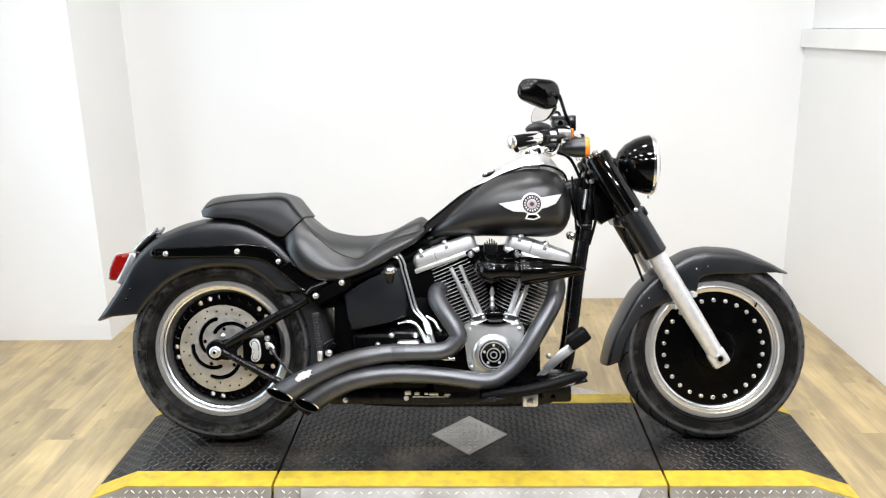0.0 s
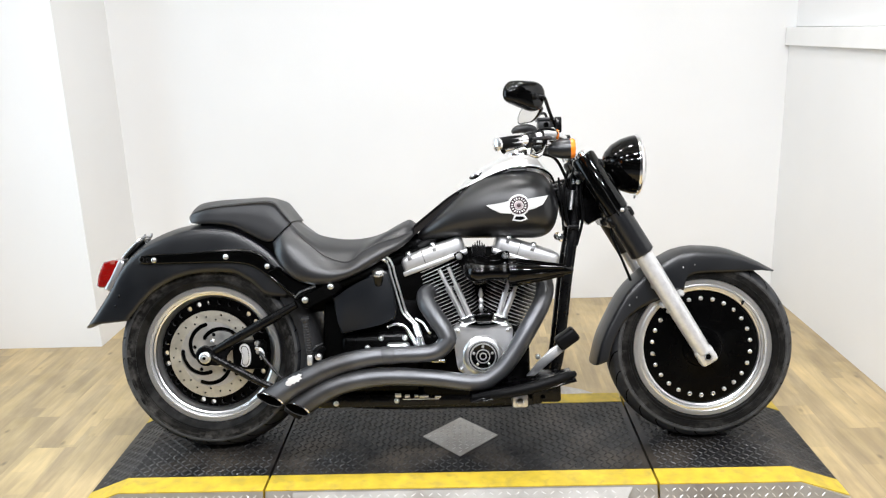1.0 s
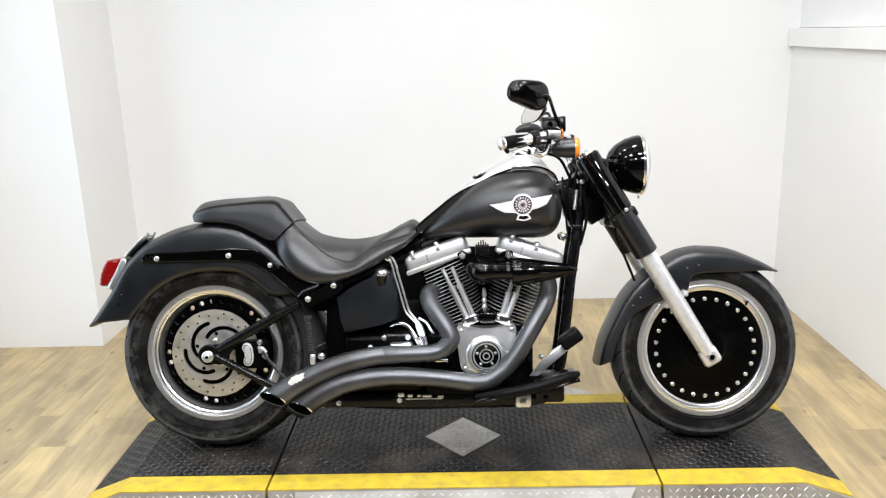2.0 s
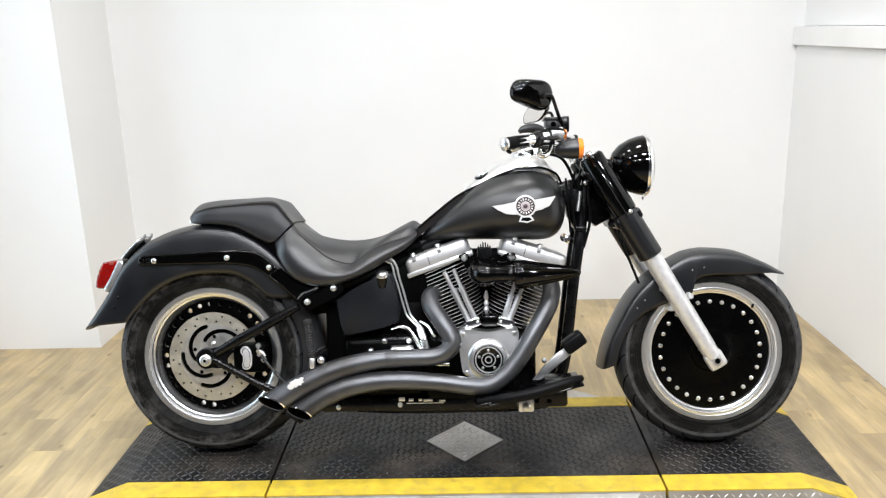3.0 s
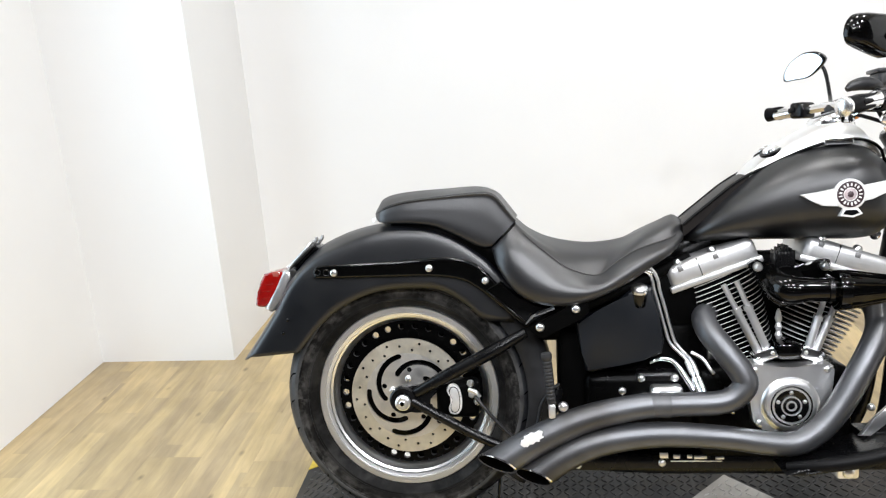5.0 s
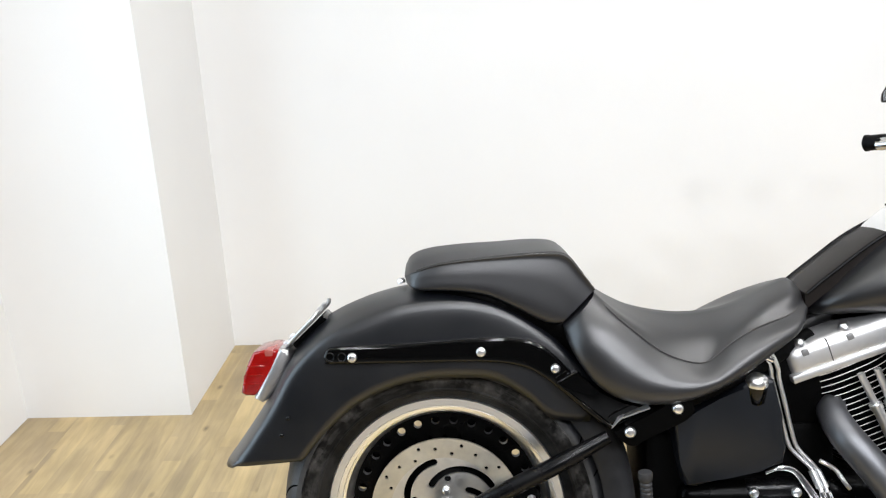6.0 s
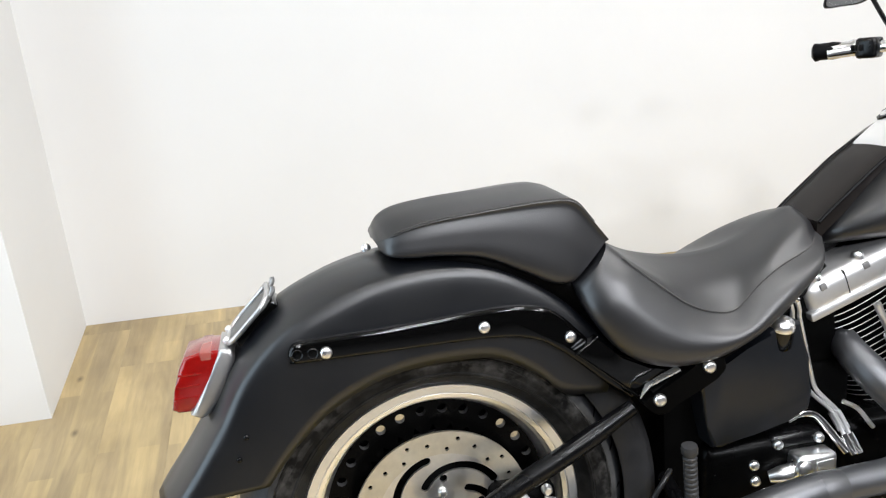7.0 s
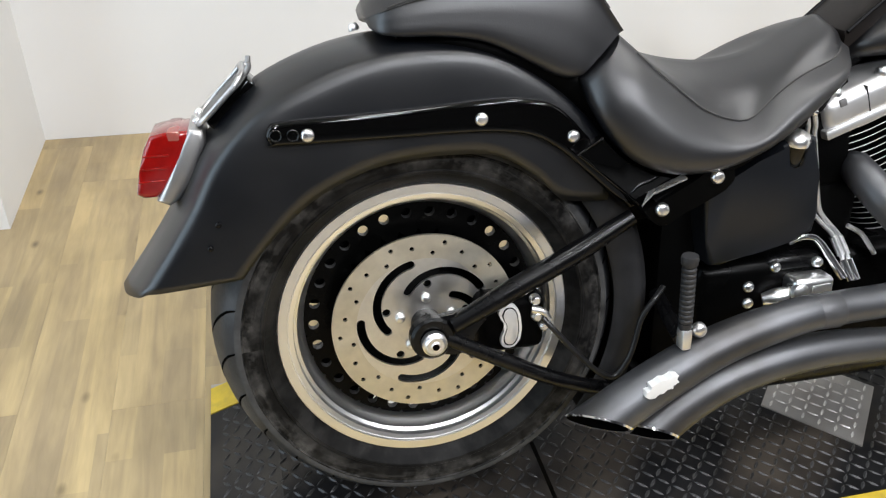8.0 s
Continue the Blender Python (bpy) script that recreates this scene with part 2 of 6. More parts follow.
def wood_mat():
    """Vinyl oak plank: long grain streaks, darker knots, each plank its own shade."""
    m = mat("oak_plank", (0.46, 0.345, 0.205), 0.36, rand=0.2, rvar=0.08, bump=0.04, bump_scale=140)
    nt = m.node_tree
    b = nt.nodes["Principled BSDF"]
    co = nt.nodes.new("ShaderNodeTexCoord")
    oi = nt.nodes.new("ShaderNodeObjectInfo")
    add = nt.nodes.new("ShaderNodeVectorMath")
    add.operation = "ADD"
    sc = nt.nodes.new("ShaderNodeVectorMath")
    sc.operation = "SCALE"
    comb = nt.nodes.new("ShaderNodeCombineXYZ")
    nt.links.new(oi.outputs["Random"], comb.inputs[0])
    nt.links.new(oi.outputs["Random"], comb.inputs[1])
    nt.links.new(comb.outputs[0], sc.inputs[0])
    sc.inputs["Scale"].default_value = 37.0
    nt.links.new(co.outputs["Object"], add.inputs[0])
    nt.links.new(sc.outputs[0], add.inputs[1])
    mp = nt.nodes.new("ShaderNodeMapping")
    mp.inputs["Scale"].default_value = (15, 1.4, 1)
    nt.links.new(add.outputs[0], mp.inputs[0])
    n1 = nt.nodes.new("ShaderNodeTexNoise")
    n1.inputs["Scale"].default_value, n1.inputs["Detail"].default_value, n1.inputs["Roughness"].default_value = 1.0, 10, 0.62
    n1.inputs["Distortion"].default_value = 0.9
    nt.links.new(mp.outputs[0], n1.inputs["Vector"])
    mp2 = nt.nodes.new("ShaderNodeMapping")
    mp2.inputs["Scale"].default_value = (5, 3.0, 1)
    nt.links.new(add.outputs[0], mp2.inputs[0])
    n2 = nt.nodes.new("ShaderNodeTexNoise")
    n2.inputs["Scale"].default_value, n2.inputs["Detail"].default_value = 1.0, 3
    nt.links.new(mp2.outputs[0], n2.inputs["Vector"])
    r1 = nt.nodes.new("ShaderNodeValToRGB")
    e = r1.color_ramp.elements
    e[0].position, e[0].color = 0.30, (0.330, 0.252, 0.146, 1)
    e[1].position, e[1].color = 0.64, (0.510, 0.392, 0.205, 1)
    nt.links.new(n1.outputs["Fac"], r1.inputs[0])
    r2 = nt.nodes.new("ShaderNodeMapRange")
    r2.inputs["From Min"].default_value, r2.inputs["From Max"].default_value = 0.35, 0.65
    r2.inputs["To Min"].default_value, r2.inputs["To Max"].default_value = 0.85, 1.10
    nt.links.new(n2.outputs["Fac"], r2.inputs["Value"])
    mul = nt.nodes.new("ShaderNodeHueSaturation")
    nt.links.new(r1.outputs[0], mul.inputs["Color"])
    nt.links.new(r2.outputs[0], mul.inputs["Value"])
    r3 = nt.nodes.new("ShaderNodeMapRange")
    r3.inputs["To Min"].default_value, r3.inputs["To Max"].default_value = 0.90, 1.10
    nt.links.new(oi.outputs["Random"], r3.inputs["Value"])
    h3 = nt.nodes.new("ShaderNodeHueSaturation")
    nt.links.new(mul.outputs[0], h3.inputs["Color"])
    nt.links.new(r3.outputs[0], h3.inputs["Value"])
    # narrow strips of differing shade printed on each plank
    ms = nt.nodes.new("ShaderNodeMapping")
    ms.inputs["Rotation"].default_value = (0, 0, math.pi / 2)
    nt.links.new(add.outputs[0], ms.inputs[0])
    br = nt.nodes.new("ShaderNodeTexBrick")
    br.offset, br.offset_frequency = 0.37, 2
    for key, val in (("Scale", 1.0), ("Mortar Size", 0.0), ("Brick Width", 0.38), ("Row Height", 0.058), ("Bias", 0.0)):
        br.inputs[key].default_value = val
    br.inputs["Color1"].default_value = (0.70, 0.70, 0.75, 1)
    br.inputs["Color2"].default_value = (1.15, 1.12, 1.02, 1)
    nt.links.new(ms.outputs[0], br.inputs["Vector"])
    mb = nt.nodes.new("ShaderNodeMixRGB")
    mb.blend_type = "MULTIPLY"
    mb.inputs[0].default_value = 0.55
    nt.links.new(h3.outputs[0], mb.inputs[1])
    nt.links.new(br.outputs["Color"], mb.inputs[2])
    nf = nt.nodes.new("ShaderNodeTexNoise")
    nf.inputs["Scale"].default_value, nf.inputs["Detail"].default_value = 1.0, 7
    mf = nt.nodes.new("ShaderNodeMapping")
    mf.inputs["Scale"].default_value = (70, 9, 1)
    nt.links.new(add.outputs[0], mf.inputs[0])
    nt.links.new(mf.outputs[0], nf.inputs["Vector"])
    rf = nt.nodes.new("ShaderNodeMapRange")
    rf.inputs["From Min"].default_value, rf.inputs["From Max"].default_value = 0.35, 0.65
    rf.inputs["To Min"].default_value, rf.inputs["To Max"].default_value = 0.93, 1.05
    nt.links.new(nf.outputs["Fac"], rf.inputs["Value"])
    hf = nt.nodes.new("ShaderNodeHueSaturation")
    nt.links.new(mb.outputs[0], hf.inputs["Color"])
    nt.links.new(rf.outputs[0], hf.inputs["Value"])
    # scattered dark knots
    mk = nt.nodes.new("ShaderNodeMapping")
    mk.inputs["Scale"].default_value = (9, 5, 1)
    nt.links.new(add.outputs[0], mk.inputs[0])
    vo = nt.nodes.new("ShaderNodeTexVoronoi")
    vo.inputs["Scale"].default_value = 1.0
    nt.links.new(mk.outputs[0], vo.inputs["Vector"])
    rk = nt.nodes.new("ShaderNodeMapRange")
    rk.inputs["From Min"].default_value, rk.inputs["From Max"].default_value = 0.02, 0.11
    rk.inputs["To Min"].default_value, rk.inputs["To Max"].default_value = 0.45, 1.0
    nt.links.new(vo.outputs["Distance"], rk.inputs["Value"])
    hk = nt.nodes.new("ShaderNodeHueSaturation")
    nt.links.new(hf.outputs[0], hk.inputs["Color"])
    nt.links.new(rk.outputs[0], hk.inputs["Value"])
    nt.links.new(hk.outputs[0], b.inputs["Base Color"])
    return m


M_WOOD = wood_mat()
M_GAP = mat("dark_joint", (0.24, 0.19, 0.12), 0.8)


# ---- mesh helpers ----
def link(name, bm, material, parent=None, label="", smooth=40.0):
    """Links a bmesh as one mesh object under a thing or a part."""
    me = bpy.data.meshes.new(name)
    bmesh.ops.recalc_face_normals(bm, faces=bm.faces)
    if smooth:
        for f in bm.faces:
            f.smooth = True
        lim = radians(smooth)
        for e in bm.edges:
            e.smooth = not (len(e.link_faces) == 2 and e.calc_face_angle(0) > lim)
    bm.to_mesh(me)
    bm.free()
    for m in material if isinstance(material, (list, tuple)) else [material]:
        me.materials.append(m)
    ob = new(name, me)
    if parent:
        ob.parent = parent
    if label:
        ob["label"] = label
    return ob


def crom(pts, n):
    """A smooth curve through the given points, n samples evenly over the knots."""
    p = [Vector(q) for q in pts]
    p = [2 * p[0] - p[1]] + p + [2 * p[-1] - p[-2]]
    out = []
    for k in range(n):
        u = k / (n - 1) * (len(p) - 3)
        i = min(int(u), len(p) - 4)
        t = u - i
        a, b, c, d = p[i : i + 4]
        out.append(0.5 * (2 * b + (c - a) * t + (2 * a - 5 * b + 4 * c - d) * t * t + (3 * b - a - 3 * c + d) * t**3))
    return out


def skin(bm, rings, closed=True, caps=True):
    vs = [[bm.verts.new(p) for p in r] for r in rings]
    n = len(vs[0])
    for a, b in zip(vs, vs[1:]):
        for k in range(n if closed else n - 1):
            bm.faces.new((a[k], a[(k + 1) % n], b[(k + 1) % n], b[k]))
    if caps and closed:
        bm.faces.new(vs[0])
        bm.faces.new(vs[-1][::-1])
    return vs


def tube_rings(pts, radius, seg=14):
    rad = radius if isinstance(radius, (list, tuple)) else [radius] * len(pts)
    rings, side = [], None
    for k, p in enumerate(pts):
        d = (pts[min(k + 1, len(pts) - 1)] - pts[max(k - 1, 0)]).normalized()
        if side is None:
            side = d.cross(Vector((0, 0, 1)) if abs(d.z) < 0.9 else Vector((1, 0, 0))).normalized()
        side = (side - d * side.dot(d)).normalized()
        up = d.cross(side)
        rings.append([p + (side * math.cos(a) + up * math.sin(a)) * rad[k] for a in (2 * math.pi * j / seg for j in range(seg))])
    return rings


def tube(pts, radius, n=0, seg=14, bm=None, caps=True):
    bm = bm or bmesh.new()
    pts = crom(pts, n) if n else [Vector(p) for p in pts]
    if isinstance(radius, (list, tuple)) and len(radius) != len(pts):
        m = len(radius) - 1
        radius = [radius[min(int(u), m - 1)] * (1 - (u - min(int(u), m - 1))) + radius[min(int(u), m - 1) + 1] * (u - min(int(u), m - 1))
                  for u in (k / (len(pts) - 1) * m for k in range(len(pts)))]
    skin(bm, tube_rings(pts, radius, seg), caps=caps)
    return bm


def lathe(profile, centre=(0, 0, 0), axis="Y", seg=64, bm=None, closed=False):
    """Turns (radius, height) pairs round an axis through centre."""
    bm = bm or bmesh.new()
    c = Vector(centre)
    prof = list(profile) + ([profile[0]] if closed else [])
    rows = []
    for r, h in prof:
        if r < 1e-6:
            v = {"Y": (0, h, 0), "X": (h, 0, 0), "Z": (0, 0, h)}[axis]
            rows.append([bm.verts.new(c + Vector(v))])
            continue
        ring = []
        for k in range(seg):
            a = 2 * math.pi * k / seg
            p = {"Y": (r * math.cos(a), h, r * math.sin(a)), "X": (h, r * math.cos(a), r * math.sin(a)), "Z": (r * math.cos(a), r * math.sin(a), h)}[axis]
            ring.append(bm.verts.new(c + Vector(p)))
        rows.append(ring)
    for a, b in zip(rows, rows[1:]):
        for k in range(seg):
            k2 = (k + 1) % seg
            if len(a) == 1 and len(b) == 1:
                continue
            if len(a) == 1:
                bm.faces.new((a[0], b[k], b[k2]))
            elif len(b) == 1:
                bm.faces.new((a[k], a[k2], b[0]))
            else:
                bm.faces.new((a[k], a[k2], b[k2], b[k]))
    if closed:
        bmesh.ops.remove_doubles(bm, verts=bm.verts, dist=1e-6)
    return bm


def turned(profile, base, tip_dir, seg=24, bm=None):
    """A lathe whose axis runs from base along tip_dir."""
    tmp = lathe(profile, (0, 0, 0), "Z", seg)
    q = Vector(tip_dir).to_track_quat("Z", "Y").to_matrix().to_4x4()
    bmesh.ops.transform(tmp, matrix=Matrix.Translation(base) @ q, verts=tmp.verts)
    if bm is None:
        return tmp
    me = bpy.data.meshes.new("tmp")
    tmp.to_mesh(me)
    tmp.free()
    bm.from_mesh(me)
    bpy.data.meshes.remove(me)
    return bm


def box(lo, hi, bevel=0.0, m=None, bm=None, seg=2):
    tmp = bmesh.new()
    bmesh.ops.create_cube(tmp, size=1)
    c, s = (Vector(lo) + Vector(hi)) / 2, Vector(hi) - Vector(lo)
    bmesh.ops.transform(tmp, matrix=Matrix.Translation(c) @ Matrix.Diagonal((*s, 1)), verts=tmp.verts)
    if bevel:
        bmesh.ops.bevel(tmp, geom=tmp.edges[:], offset=bevel, segments=seg, affect="EDGES", profile=0.5)
    if m is not None:
        bmesh.ops.transform(tmp, matrix=m, verts=tmp.verts)
    if bm is None:
        return tmp
    me = bpy.data.meshes.new("tmp")
    tmp.to_mesh(me)
    tmp.free()
    bm.from_mesh(me)
    bpy.data.meshes.remove(me)
    return bm


def plate(outline, y0, y1, bevel=0.004, curve=0, seg=2):
    """A plate cut to an outline in x and z, between y0 and y1, with rounded edges."""
    pts = [Vector((x, 0, z)) for x, z in outline]
    if curve:
        pts = crom(pts + [pts[0]], curve + 1)[:-1]
    bm = bmesh.new()
    lo = [bm.verts.new((p.x, y0, p.z)) for p in pts]
    hi = [bm.verts.new((p.x, y1, p.z)) for p in pts]
    n = len(pts)
    f0, f1 = bm.faces.new(lo), bm.faces.new(hi[::-1])
    for k in range(n):
        bm.faces.new((lo[k], hi[k], hi[(k + 1) % n], lo[(k + 1) % n]))
    if bevel:
        edges = [e for e in bm.edges if e in f0.edges[:] or e in f1.edges[:]]
        bmesh.ops.bevel(bm, geom=edges, offset=bevel, segments=seg, affect="EDGES", profile=0.5)
    return bm


def pillow_plate(outline, y0, y1, r, n=110, seg=7):
    """A plate cut to a smooth outline in x and z, its front edge rounded to radius r."""
    pts = crom([Vector((x, 0, z)) for x, z in outline + outline[:1]], n + 1)[:-1]
    area = sum(p.x * q.z - q.x * p.z for p, q in zip(pts, pts[1:] + pts[:1]))
    inward = []
    for k in range(n):
        t = (pts[(k + 1) % n] - pts[k - 1]).normalized()
        inward.append(Vector((-t.z, 0, t.x)) * (1 if area > 0 else -1))
    inward = [sum((inward[(k + j) % n] for j in range(-2, 3)), Vector()) / 5 for k in range(n)]
    rings = [[Vector((p.x, y1, p.z)) for p in pts]]
    for j in range(seg + 1):
        a = math.pi / 2 * j / seg
        rings.append([p + d * r * (1 - math.cos(a)) + Vector((0, y0 + r * (1 - math.sin(a)), 0)) for p, d in zip(pts, inward)])
    bm = bmesh.new()
    skin(bm, rings)
    return bm


def mirrored(bm):
    """The same shape on the other side of the machine."""
    bmesh.ops.transform(bm, matrix=Matrix.Diagonal((1, -1, 1, 1)), verts=bm.verts)
    return bm


def bolt_bm(at, direction=(0, -1, 0), r=0.009, h=0.007, seg=16):
    return turned([(0, h), (r * 0.55, h), (r * 0.85, h * 0.8), (r, h * 0.35), (r, 0), (0, 0)], at, direction, seg)


# ---- the room ----
XL, XR, YB, XP, YP = -1.465, 2.481, 1.631, -0.898, 1.077
YO, YF, WL, WR = -0.9, -7.0, -4.5, 5.5  # where the bay opens into the hall, and the hall's far walls


def slab(name, lo, hi, material, label, category, bevel=0.0):
    return tagged(link(name, box(lo, hi, bevel), material, smooth=0), label, category, kind="structure")


slab("wall_north", (XP, YB, FLOOR), (XR + 0.1, YB + 0.12, CEIL), M_WALL, "plain white painted back wall of the photo bay", "wall")
slab("wall_return", (XL - 0.12, YP, FLOOR), (XP, YB + 0.12, CEIL), M_WALL, "white painted projecting wall block beside the back wall", "wall")
slab("wall_west", (XL - 0.12, WY1, FLOOR), (XL, YP, CEIL), M_WALL, "white painted side wall", "wall")
slab("wall_west_end", (XL - 0.12, YO, FLOOR), (XL, WY0, CEIL), M_WALL, "white painted end of the side wall beside a window", "wall")
slab("wall_west_sill", (XL - 0.12, WY0, FLOOR), (XL, WY1, WZ0), M_WALL, "low white painted sill under a tall window", "wall")
slab("wall_west_head", (XL - 0.12, WY0, WZ1), (XL, WY1, CEIL), M_WALL, "white painted wall above a tall window", "wall")
slab("wall_east", (XR, YO, FLOOR), (XR + 0.12, YB, 1.232), M_WALL, "white painted lower side wall under a ledge", "wall")
slab("wall_east_upper", (XR + 0.03, YO, 1.322), (XR + 0.15, YB, CEIL), M_WALL, "white painted upper side wall set back above a ledge", "wall")
slab("ceiling", (XL - 0.12, YO, CEIL), (XR + 0.15, YB + 0.12, CEIL + 0.1), M_CEIL, "plain white ceiling", "ceiling")
slab("trim", (XR - 0.022, YO, 1.234), (XR + 0.15, YB - 0.004, 1.32), M_TRIM, "white wooden ledge trim along the side wall", "trim", 0.004)
# unseen hall behind the camera, added and kept dim to darken reflections
slab("wall_south", (WL, YF - 0.12, FLOOR), (WR, YF, CEIL), M_HALL, "unseen grey wall closing the hall, added to keep reflections dark", "wall")
slab("wall_hall_west", (WL - 0.12, YF - 0.12, FLOOR), (WL, YO, CEIL), M_HALL, "unseen grey hall side wall, added to keep reflections dark", "wall")
slab("wall_hall_east", (WR, YF - 0.12, FLOOR), (WR + 0.12, YO, CEIL), M_HALL, "unseen grey hall side wall, added to keep reflections dark", "wall")
slab("wall_front_west", (WL - 0.12, YO, FLOOR), (XL - 0.12, YO + 0.12, CEIL), M_HALL, "unseen grey wall beside the bay, added to keep reflections dark", "wall")
slab("wall_front_east", (XR + 0.15, YO, FLOOR), (WR + 0.12, YO + 0.12, CEIL), M_HALL, "unseen grey wall beside the bay, added to keep reflections dark", "wall")
slab("ceiling_hall", (WL - 0.12, YF - 0.12, CEIL), (WR + 0.12, YO, CEIL + 0.1), M_HALL, "unseen grey hall ceiling, added to keep reflections dark", "ceiling")

floor = tagged(link("floor", box((WL - 0.12, YF - 0.12, FLOOR - 0.1), (WR + 0.12, YB + 0.12, FLOOR - 0.004)), M_GAP, smooth=0),
               "oak-look vinyl plank floor with staggered joints", "floor", kind="structure")

YE = -1.5  # where the planks end at the unseen grey floor, added to darken reflections
slab("floor_hall", (WL, YF, FLOOR - 0.003), (WR, YE, FLOOR), M_HALL_FLOOR, "unseen grey floor of the hall, added to darken reflections", "floor")
slab("floor_hall_west", (WL, YE, FLOOR - 0.003), (XL - 0.13, YO, FLOOR), M_HALL_FLOOR, "unseen grey floor beside the planks, added to darken reflections", "floor")
slab("floor_hall_east", (XR + 0.13, YE, FLOOR - 0.003), (WR, YO, FLOOR), M_HALL_FLOOR, "unseen grey floor beside the planks, added to darken reflections", "floor")

# tall dark-framed window in the side wall
M_FRAME = mat("dark_brown_frame", (0.022, 0.016, 0.014), 0.32, var=0.3, var_scale=8, rvar=0.06)
window = tagged(new("window_1"), "tall window with a dark brown frame in the side wall", "window", kind="structure")
for lo, hi in (((WY0, WZ0), (WY0 + 0.065, WZ1)), ((WY1 - 0.065, WZ0), (WY1, WZ1)), ((WY0 + 0.065, WZ0), (WY1 - 0.065, WZ0 + 0.065)), ((WY0 + 0.065, WZ1 - 0.065), (WY1 - 0.065, WZ1))):
    link("window_frame", box((XL - 0.115, lo[0], lo[1]), (XL + 0.008, hi[0], hi[1]), 0.003), M_FRAME, window)
link("pane", box((XL - 0.084, WY0 + 0.06, WZ0 + 0.06), (XL - 0.078, WY1 - 0.06, WZ1 - 0.06)), M_GLASS, window, "clear window glass", smooth=0)

# ---- the lift ----
lift = tagged(new("motorcycle_lift"), "low motorcycle lift with black tread deck and yellow edges", "lift")
Y0, Y1, YI0, YI1 = -0.308, 0.333, -0.220, 0.258
XE0, XC0, XG0, XG1, XC1, XE1 = -0.372, -0.243, 0.215, 1.430, 1.862, 2.012


def deck_section(x0, x1, ramp):
    """One length of the deck: tread top and yellow borders; the ramp side falls to the floor."""
    def top(x):
        if ramp < 0 and x < XC0:
            return -0.050 * (XC0 - x) / (XC0 - XE0)
        if ramp > 0 and x > XC1:
            return -0.050 * (x - XC1) / (XE1 - XC1)
        return 0.0

    xs = [x0] + ([XC0] if ramp < 0 else []) + ([XC1] if ramp > 0 else []) + [x1]

    def strip(y0, y1, lift_z, bottom):
        bm = bmesh.new()
        rings = [[(x, y0, top(x) + lift_z), (x, y1, top(x) + lift_z), (x, y1, min(bottom, top(x) - 0.004)), (x, y0, min(bottom, top(x) - 0.004))] for x in xs]
        skin(bm, rings)
        return bm

    return strip, xs, top


for x0, x1, ramp in ((XE0, XG0 - 0.004, -1), (XG0 + 0.004, XG1 - 0.004, 0), (XG1 + 0.004, XE1, 1)):
    strip, xs, top = deck_section(x0, x1, ramp)
    link("deck", strip(YI0 + 0.001, YI1 - 0.001, 0.0, -0.03), M_MAT, lift, "black tread-plate deck", smooth=0)
    link("edge_strip", strip(Y0, YI0 - 0.001, 0.001, -0.028), M_YELLOW, lift, "yellow painted edge strip", smooth=0)
    link("edge_strip", strip(YI1 + 0.001, Y1, 0.001, -0.028), M_YELLOW, lift, "yellow painted edge strip", smooth=0)
    for sgn, y in ((-1, Y0), (1, Y1)):
        bm = bmesh.new()
        rings = [[(x, y, top(x) - 0.003), (x, y + sgn * 0.016, FLOOR + 0.003), (x, y + sgn * 0.012, FLOOR + 0.001), (x, y - sgn * 0.004, top(x) - 0.006)] for x in xs]
        skin(bm, rings)
        link("skirt", bm, M_ALU, lift, "bright aluminium tread-plate skirt", smooth=0)


def tread(cells, material, name, length=0.026, width=0.0055, height=0.0022):
    """Raised bars of tread plate, laid crosswise in turn; each cell is (origin, along, across, flip)."""
    verts, faces = [], []
    for o, ex, ey, flip in cells:
        ez = ex.cross(ey)
        a, b = ((ex + ey) if flip else (ex - ey)).normalized(), None
        b = ez.cross(a)
        n = len(verts)
        for u, v, w in ((-1, 0, 0), (-0.35, -1, 0), (0.35, -1, 0), (1, 0, 0), (0.35, 1, 0), (-0.35, 1, 0), (-0.5, 0, 1), (0.5, 0, 1)):
            verts.append(o + a * (u * length / 2) + b * (v * width / 2) + ez * (w * height))
        for f in ((0, 1, 6), (1, 2, 7, 6), (2, 3, 7), (3, 4, 7), (4, 5, 6, 7), (5, 0, 6)):
            faces.append([n + i for i in f])
    me = bpy.data.meshes.new(name)
    me.from_pydata(verts, [], faces)
    me.materials.append(material)
    ob = new(name, me)
    ob.parent = lift
    return tagged(ob, kind="stuff")


DX, DY = 0.824, 0.0135  # the bare diamond in the deck
X, Y, Z = Vector((1, 0, 0)), Vector((0, 1, 0)), Vector((0, 0, 1))
step = 0.0205
cells, k = [], 0
for i in range(int((XE1 - XE0) / step)):
    for j in range(int((YI1 - YI0) / step)):
        x, y = XE0 + (i + 0.5) * step, YI0 + 0.006 + (j + 0.5) * step
        if x < XE0 + 0.012 or x > XE1 - 0.012 or abs(x - XG0) < 0.014 or abs(x - XG1) < 0.014 or y > YI1 - 0.01:
            continue
        if abs(x - DX) / 0.135 + abs(y - DY) / 0.142 < 1.06:
            continue
        if x < XC0:
            z, ex = -0.050 * (XC0 - x) / (XC0 - XE0), Vector((XC0 - XE0, 0, 0.05)).normalized()
        elif x > XC1:
            z, ex = -0.050 * (x - XC1) / (XE1 - XC1), Vector((XE1 - XC1, 0, -0.05)).normalized()
        else:
            z, ex = 0.0, X
        cells.append((Vector((x, y, z)), ex, Y, (i + j) % 2))
tread(cells, M_TREAD, "tread_pattern", 0.0235, 0.0062)

